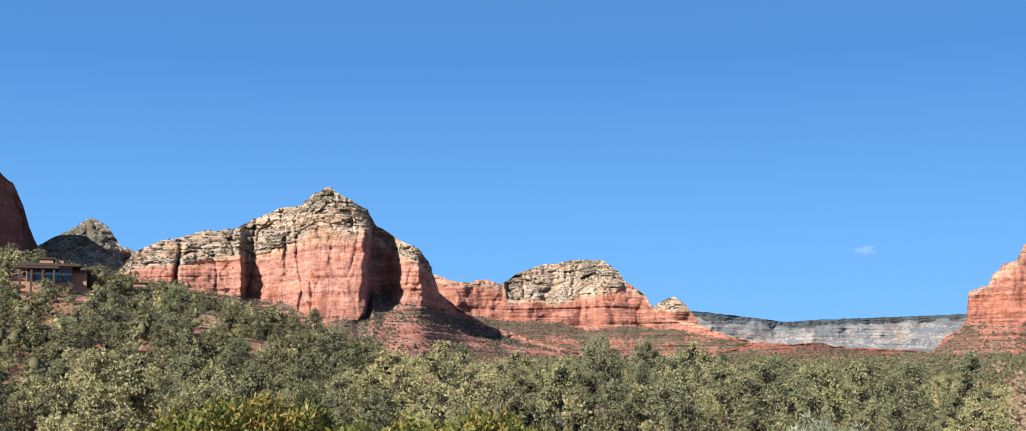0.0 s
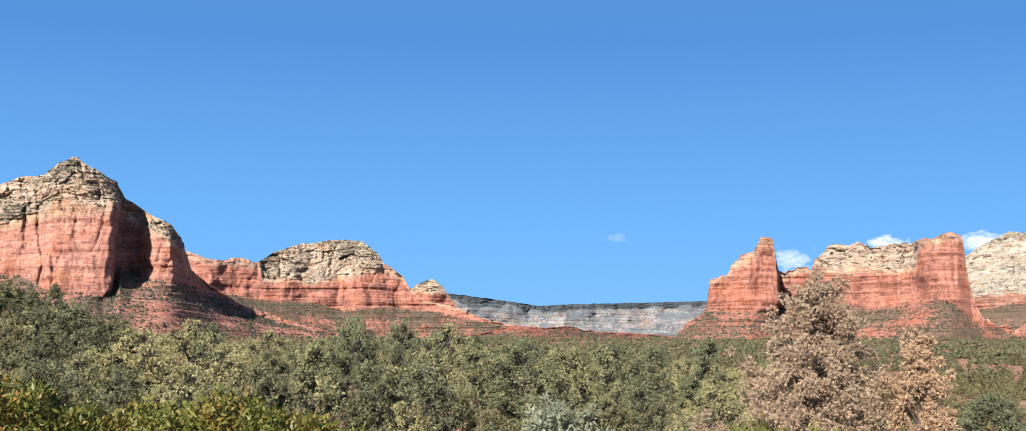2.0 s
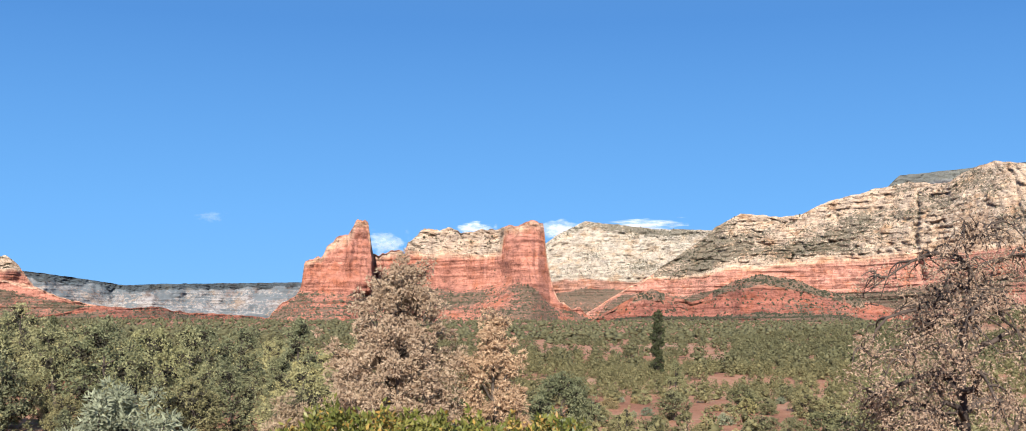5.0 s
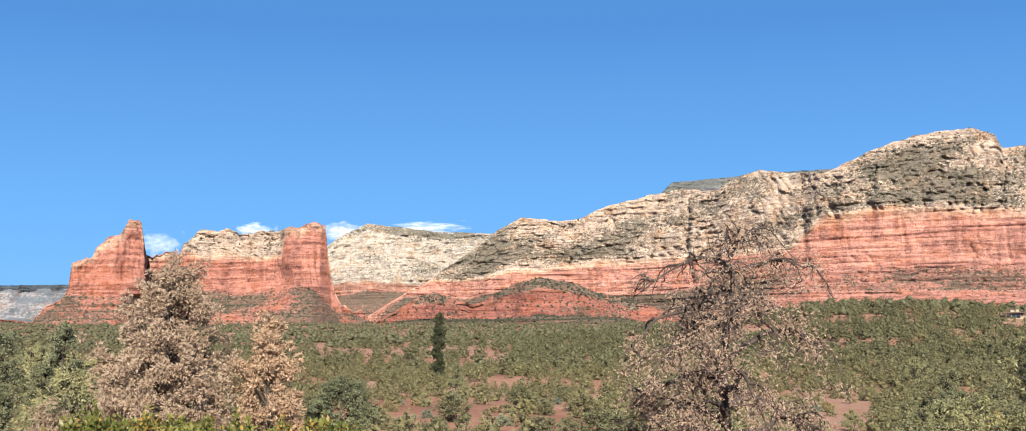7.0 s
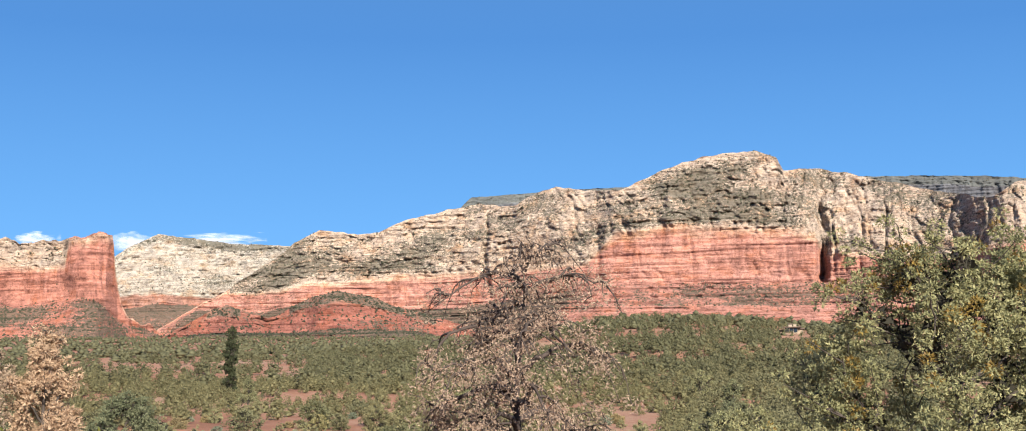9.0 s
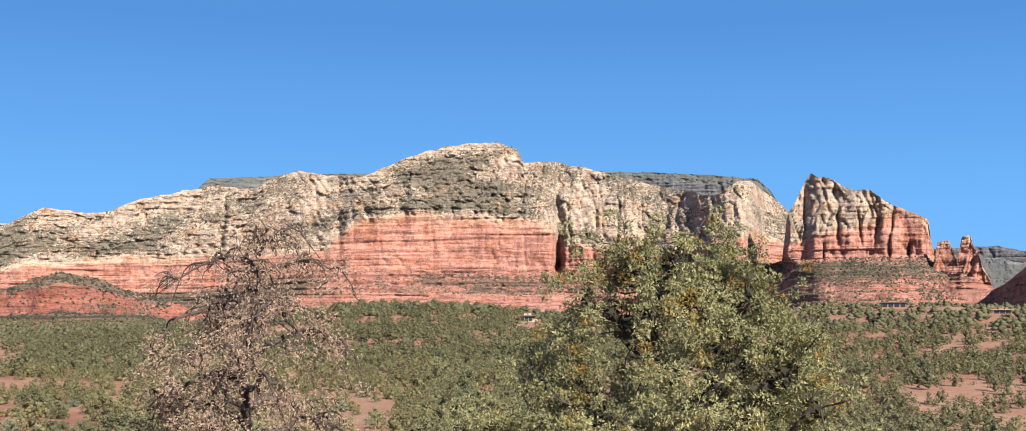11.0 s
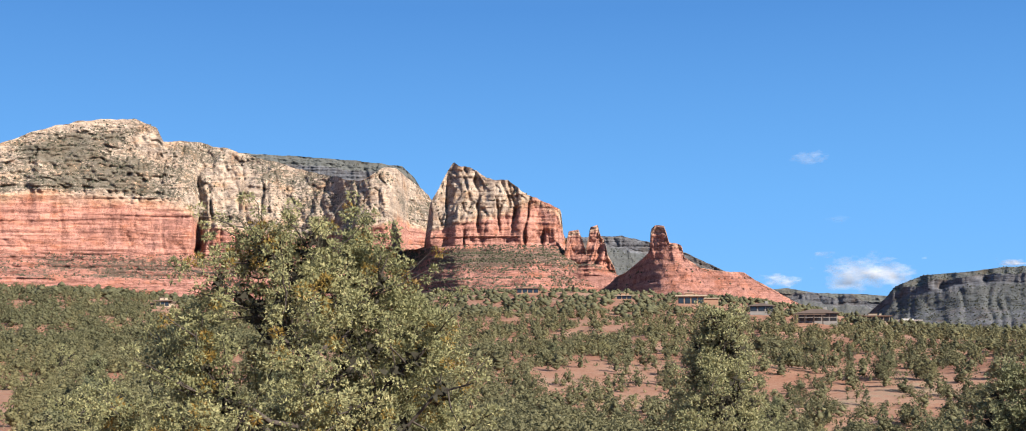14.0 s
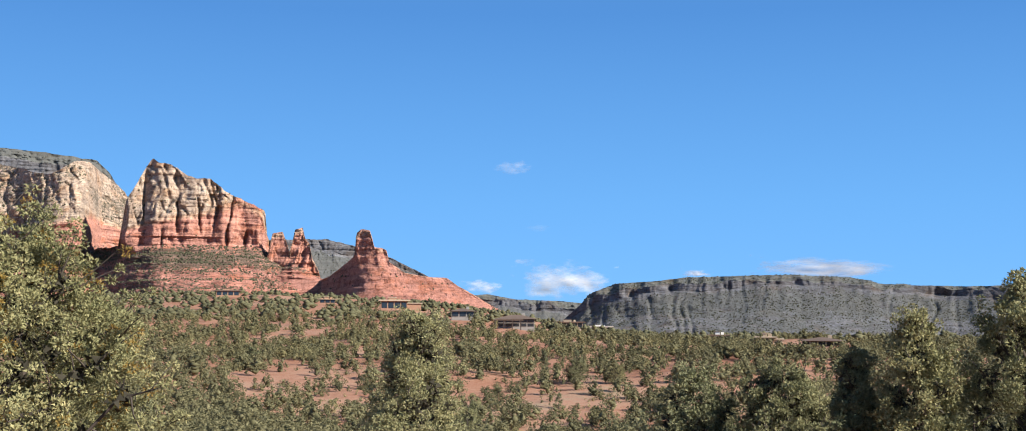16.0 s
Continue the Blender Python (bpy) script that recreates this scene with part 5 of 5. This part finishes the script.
place(tree("bare_shrub", "small grey leafless shrub on red soil", "shrub", LEAF_DRY, BARK_GREY, 2.4, 1.8, 217, limbs=18, subs=5, puffs=1, puff=0.07, leaves=5, length=0.12, width=0.08, radial=0.9, lift=0.2, trunk=0.06, climb=1.2), 37.94, 70.0)

BUSHES = [tree("desert_bush", label, "shrub", leaf, BARK, h, w, 220 + n, limbs=10, subs=4, puffs=2, puff=0.16, leaves=26, length=0.10, width=0.3, radial=0.5, lift=0.05, trunk=0.04, climb=0.7, core=0.16, group="bushes on the red soil")
          for n, (leaf, h, w, label) in enumerate(((LEAF_SAGE, 1.3, 1.9, "low grey-green sagebrush on red soil"), (LEAF_OLIVE, 1.6, 1.9, "rounded olive-green bush on red soil"), (LEAF_GRASS, 0.9, 1.5, "clump of tan dry grass on red soil"), (LEAF_JUNIPER, 1.9, 2.0, "young juniper bush on red soil")))]
fresh, sown = list(BUSHES), 0
while sown < 260:
    az, r = (WOOD.uniform(27, 60), WOOD.uniform(72, 150)) if sown % 3 else (WOOD.uniform(60, 116), WOOD.uniform(95, 190)) if sown % 2 else (WOOD.uniform(-17, -9.5), WOOD.uniform(170, 240))
    sown += 1
    size = WOOD.uniform(0.6, 1.5)
    m = Matrix.Translation(spot(az, r, -0.04)) @ pose(0, 0, 0, 0, 0, WOOD.uniform(0, 360)) @ Matrix.Diagonal((size, size, size * 0.9, 1))
    if fresh:
        fresh.pop().matrix_basis = m
    else:
        copy_thing(BUSHES[int(WOOD.integers(0, 4))], m)


# ---- hedge ----
def hedge(name, label, az0, az1, r, crest, count, seed):
    """A clipped leafy hedge: its crest is given as heights in degrees over the lens."""
    rng = np.random.default_rng(seed)
    root = tagged(new(name), label, "hedge")
    az = rng.uniform(az0, az1, count)
    deep = rng.uniform(-0.55, 0.55, count)
    top = r * np.tan(np.radians(np.interp(az, [q[0] for q in crest], [q[1] for q in crest])))
    top = top + 0.12 * fbm(az * 1.9, deep * 5, 0, 3, seed) - 0.5 * deep ** 2
    low = rise(az, np.full(count, r)) + 0.05
    z = top - rng.exponential(0.15, count) + np.where(rng.uniform(0, 1, count) < 0.03, rng.uniform(0, 0.12, count), 0)
    z = np.where(rng.uniform(0, 1, count) < 0.2, low + (top - low) * rng.uniform(0, 1, count), np.maximum(z, low))
    rr = r + deep
    c = np.stack([rr * np.sin(np.radians(az)), rr * np.cos(np.radians(az)), EYE + z], -1)
    d = unit(rng.normal(0, 0.7, (count, 3)) + (0, 0, 0.5))
    side = unit(np.cross(d, rng.normal(0, 1, (count, 3))))
    ln = rng.uniform(0.035, 0.078, (count, 1))
    lift = np.cross(d, side) * ln * 0.12
    V = np.stack([c, c + d * ln * 0.5 + side * ln * 0.2 + lift, c + d * ln, c + d * ln * 0.5 - side * ln * 0.2 + lift], 1)
    turned = rng.uniform(0, 1, count) < 0.07 + 0.3 * (vnoise(az * 0.7, 3.3, 0, seed) > 0.25)
    for piece, leaf, sel in (("leaf", LEAF_HEDGE, ~turned), ("turned_leaf", LEAF_TURNED, turned)):
        v = V[sel].reshape(-1, 3)
        tagged(part(piece, mesh_from(piece, v, np.arange(len(v)).reshape(-1, 4), leaf), leaf, root), kind="stuff")
    stems = []
    for n in range(int((az1 - az0) * 2)):
        a = rng.uniform(az0, az1)
        foot = np.array(spot(a, r, 0))
        tip_z = EYE + r * math.tan(radians(float(np.interp(a, [q[0] for q in crest], [q[1] for q in crest])))) - 0.1
        stems.append(bent(foot, (foot[0] + rng.normal(0, 0.12), foot[1] + rng.normal(0, 0.12), max(tip_z, foot[2] + 0.3)), 0.014, 0.004, rng, 0.08, 4))
    tagged(part("stem", mesh_from("stem", *tubes(stems, 4), BARK), BARK, root), kind="stuff")


hedge("leafy_hedge", "leafy yellow-green hedge with some turned leaves", -17.5, 6, 11.5, [(-17.5, -4.0), (-16.2, -2.6), (-14.3, -1.65), (-11.8, -1.1), (-9.4, -1.55), (-7.6, -2.3), (-5, -2.6), (-3.8, -2.4), (-2, -2.1), (0.2, -2.5), (3, -3.2), (6, -4.0)], 30000, 401)
hedge("low_hedge", "low leafy yellow-green hedge below the terrace", 19.5, 34, 11.5, [(19.5, -4.2), (20.6, -3.75), (22, -3.4), (24.4, -3.7), (27, -3.6), (29, -3.9), (32, -4.0), (34, -4.4)], 13500, 402)


# ---- houses ----
ADOBE = plain("adobe_render", (0.34, 0.20, 0.13), 0.9, 0.2, 0.8)
TAN = plain("tan_render", (0.42, 0.33, 0.24), 0.9, 0.2, 0.8)
WHITE = plain("white_render", (0.72, 0.70, 0.66), 0.85, 0.12, 0.8)
UMBER = plain("dark_timber", (0.07, 0.05, 0.04), 0.8, 0.3, 1.2)
GREY_WALL = plain("grey_render", (0.27, 0.25, 0.23), 0.9, 0.2, 0.8)
ROOF = plain("brown_roof", (0.16, 0.115, 0.09), 0.85, 0.3, 1.0)
ROOF_PALE = plain("pale_flat_roof", (0.50, 0.46, 0.42), 0.8, 0.2, 1.0)
GLASS = nodes_of("window_glass", 0.05)[0]
GLASS.node_tree.nodes["Principled BSDF"].inputs["Base Color"].default_value = (0.02, 0.025, 0.03, 1)
GLASS.node_tree.nodes["Principled BSDF"].inputs["Specular IOR Level"].default_value = 0.6


def block(x0, x1, y0, y1, z0, z1, bevel=0.04):
    bm = bmesh.new()
    bmesh.ops.create_cube(bm, size=1.0)
    for v in bm.verts:
        v.co = ((x0 + x1) / 2 + v.co.x * (x1 - x0), (y0 + y1) / 2 + v.co.y * (y1 - y0), (z0 + z1) / 2 + v.co.z * (z1 - z0))
    if bevel:
        bmesh.ops.bevel(bm, geom=list(bm.edges), offset=bevel, segments=1, affect="EDGES")
    return bm


def hipped(x0, x1, y0, y1, z0, rise_):
    bm = bmesh.new()
    inset = min(x1 - x0, y1 - y0) / 2
    low = [bm.verts.new(p) for p in ((x0, y0, z0), (x1, y0, z0), (x1, y1, z0), (x0, y1, z0))]
    ym = (y0 + y1) / 2
    a, b = bm.verts.new((x0 + inset, ym, z0 + rise_)), bm.verts.new((x1 - inset, ym, z0 + rise_))
    for f in ((low[0], low[1], b, a), (low[1], low[2], b), (low[2], low[3], a, b), (low[3], low[0], a), tuple(reversed(low))):
        bm.faces.new(f)
    return bm


def house(name, label, az0, az1, el, height, wall, roof, style="flat", windows=4, storeys=1, porch=False, wing=0.0, lift=0.0):
    """A desert house that faces the camera's hill: walls, roof, windows with frames, a chimney, and a porch or a lower wing where it has one."""
    az = (az0 + az1) / 2
    r = reach(az, el, 200)
    w, d = math.radians(az1 - az0) * r, 9.0
    h = math.radians(height) * r
    root = tagged(new(name), label, "house")
    root.matrix_basis = Matrix.Translation(spot(az, r, lift)) @ pose(0, 0, 0, 0, 0, -az)
    main = w / 2 * (1 - wing)
    eaves = h * (0.86 if style == "flat" else 0.7)
    part("wall", block(-w / 2, -w / 2 + 2 * main, 0, d, -3.5, eaves), wall, root)
    if wing:
        part("wing_wall", block(-w / 2 + 2 * main, w / 2, 1.2, d - 1, -3.5, eaves * 0.72), wall, root)
        part("wing_roof", block(-w / 2 + 2 * main - 0.1, w / 2 + 0.6, 0.5, d - 0.5, eaves * 0.72 + 0.004, eaves * 0.72 + 0.4), roof, root)
    over = 1.3
    if style == "flat":
        part("roof", block(-w / 2 - over, -w / 2 + 2 * main + over, -over, d + over, eaves + 0.004, h), roof, root)
        part("upper_wall", block(-w / 2 + main * 0.55, -w / 2 + main * 1.15, d * 0.25, d * 0.8, h + 0.004, h + 0.9), wall, root)
        part("upper_roof", block(-w / 2 + main * 0.55 - 0.3, -w / 2 + main * 1.15 + 0.3, d * 0.25 - 0.3, d * 0.8 + 0.3, h + 0.904, h + 1.15), roof, root)
    else:
        part("roof", hipped(-w / 2 - over, -w / 2 + 2 * main + over, -over, d + over, eaves + 0.004, h - eaves + 0.3), roof, root)
    part("chimney", block(-w / 2 + main * 1.3, -w / 2 + main * 1.3 + 1.1, d * 0.5, d * 0.5 + 0.9, eaves * 0.8, h + 0.9), wall, root)
    sh = eaves / storeys
    for s in range(storeys):
        for k in range(windows):
            x = -w / 2 + 2 * main * (k + 0.5) / windows
            half, z0, z1 = 2 * main / windows * 0.38, s * sh + sh * 0.18, s * sh + sh * 0.84
            frame_ = part("window", block(x - half - 0.1, x + half + 0.1, -0.09, 0.02, z0 - 0.1, z1 + 0.1, 0.02), UMBER, root)
            part("pane", block(x - half, x + half, -0.13, -0.094, z0, z1, 0.0), GLASS, frame_)
    if porch:
        part("porch_roof", block(-w / 2 - 1.5, -w / 2 + 2 * main * 0.7, -3.6, -over - 0.05, eaves * 0.8, eaves * 0.8 + 0.35), roof, root)
        for k in range(4):
            x = -w / 2 - 1.0 + (2 * main * 0.7 + 0.5) * k / 3.2
            part("post", block(x, x + 0.35, -3.3, -2.95, -4.5, eaves * 0.8 - 0.004), UMBER, root)
    return root


house("hill_house", "dark low house with a deep flat roof", -21.6, -19.1, 3.45, 0.9, ADOBE, UMBER, windows=5, porch=True, wing=0.25, lift=1.6)
house("hill_house", "dark low house half hidden by junipers", -17.7, -15.8, 3.3, 0.5, ADOBE, UMBER, windows=4)
house("valley_house", "pale house with a low brown roof among trees", 61.85, 62.65, 0.72, 0.3, TAN, ROOF, windows=3, wing=0.3)
house("valley_house", "low tan house with a brown flat roof", 78.16, 79.18, 1.32, 0.27, ADOBE, ROOF, windows=4)
house("valley_house", "low house with a pale tan roof", 82.8, 83.5, 1.02, 0.2, ADOBE, TAN, windows=3)
house("valley_house", "reddish adobe house with a flat roof", 85.6, 87.45, 0.76, 0.46, ADOBE, TAN, windows=4, wing=0.35)
house("valley_house", "dark-roofed house among junipers", 88.85, 89.9, 0.42, 0.4, GREY_WALL, ROOF, "hip", windows=3)
house("valley_house", "two-storey grey house with a hipped roof", 91.0, 92.7, 0.0, 0.52, GREY_WALL, ROOF, "hip", windows=5, storeys=2, porch=True)
house("valley_house", "long low house with a dark roof", 93.7, 94.95, -0.03, 0.29, TAN, ROOF, windows=5)
house("valley_house", "white flat-roofed house among junipers", 95.2, 96.3, -0.03, 0.3, WHITE, ROOF_PALE, windows=4)
house("valley_house", "small pale house with a flat roof", 100.8, 101.5, -0.62, 0.32, WHITE, ROOF, windows=3)
house("valley_house", "tan adobe house with stepped walls", 102.95, 104.0, -0.76, 0.38, TAN, TAN, windows=3, wing=0.4)
house("valley_house", "long house with a wide brown roof", 104.86, 106.6, -0.8, 0.37, TAN, ROOF, "hip", windows=5)


# ---- clouds ----
def cloud_stuff():
    mat = bpy.data.materials.new("cloud_vapour")
    mat.use_nodes = True
    tree_ = mat.node_tree
    tree_.nodes.remove(tree_.nodes["Principled BSDF"])
    tc_ = tree_.nodes.new("ShaderNodeTexCoord")
    info = tree_.nodes.new("ShaderNodeObjectInfo")
    ball = tree_.nodes.new("ShaderNodeTexGradient")
    ball.gradient_type = "SPHERICAL"
    tree_.links.new(tc_.outputs["Object"], ball.inputs[0])
    shift = tree_.nodes.new("ShaderNodeVectorMath")
    shift.operation = "ADD"
    tree_.links.new(tc_.outputs["Object"], shift.inputs[0])
    tree_.links.new(info.outputs["Location"], shift.inputs[1])
    n = node(tree_, "ShaderNodeTexNoise", Scale=1.9, Detail=7.0, Roughness=0.6)
    tree_.links.new(shift.outputs[0], n.inputs["Vector"])
    thick = maths(tree_, "ADD", maths(tree_, "MULTIPLY", ball.outputs["Fac"], 1.1), maths(tree_, "MULTIPLY", maths(tree_, "SUBTRACT", n.outputs["Fac"], 0.5), 1.6))
    body = ramp(tree_, thick, ((0.14, (0, 0, 0)), (0.8, (1, 1, 1))))
    white, clear_, mix = tree_.nodes.new("ShaderNodeBsdfDiffuse"), tree_.nodes.new("ShaderNodeBsdfTransparent"), tree_.nodes.new("ShaderNodeMixShader")
    white.inputs[0].default_value = (0.53, 0.55, 0.58, 1)
    att = tree_.nodes.new("ShaderNodeAttribute")
    att.attribute_name = "vapour"
    tree_.links.new(maths(tree_, "MULTIPLY", body, att.outputs["Fac"]), mix.inputs[0])
    tree_.links.new(clear_.outputs[0], mix.inputs[1])
    tree_.links.new(white.outputs[0], mix.inputs[2])
    tree_.links.new(mix.outputs[0], tree_.nodes["Material Output"].inputs["Surface"])
    return mat


CLOUD = cloud_stuff()


def cloud(label, az, el, wide, tall, density):
    """A far bank of vapour, bulged towards the valley."""
    r = 4820.0
    u, v = np.meshgrid(np.linspace(-1, 1, 33), np.linspace(-1, 1, 17), indexing="ij")
    bulge = np.sqrt(np.clip(1 - 0.5 * (u * u + v * v), 0, 1))
    me = mesh_from("cloud", np.stack([u, -0.4 * bulge + 0.06 * vnoise(u * 4 + az, v * 4, 0, 9), v], -1), grid_faces(33, 17), CLOUD, True, vapour=np.full(u.shape, density))
    ob = tagged(new("cloud", me), label, "cloud")
    c = aim(az, el) * r
    ob.matrix_basis = Matrix.Translation((c.x, c.y, c.z + EYE)) @ pose(0, 0, 0, 0, 0, -az) @ Matrix.Diagonal((r * math.radians(wide) / 2, r * math.radians(tall) / 2, r * math.radians(tall) / 2, 1))


for text, az, el, wide, tall, density in (
        ("small lone wisp of white cloud", 16.08, 5.35, 1.5, 0.6, 0.13), ("faint white cloud behind the red spire", 24.0, 4.25, 2.2, 1.3, 0.6), ("low white cloud over the mesa", 28.1, 5.0, 2.2, 0.7, 0.9),
        ("white cloud beside the red tower", 32.2, 4.9, 2.4, 1.1, 0.8), ("low white cloud behind the pale mountain", 36.0, 5.15, 4.2, 0.75, 0.95), ("thin small cloud high in the sky", 91.7, 7.4, 2.1, 0.8, 0.3),
        ("bright white cloud bank on the horizon", 94.1, 2.1, 5.0, 2.1, 1.0), ("pale cloud low on the horizon", 90.2, 1.85, 2.2, 0.8, 0.7), ("small white cloud above the mesa", 100.2, 2.5, 1.5, 0.5, 0.9),
        ("long white cloud lying along the mesa", 105.9, 2.72, 6.6, 1.3, 1.0), ("faint thin streak of cloud", 92.9, 4.6, 1.4, 0.4, 0.08)):
    cloud(text, az, el, wide, tall, density)
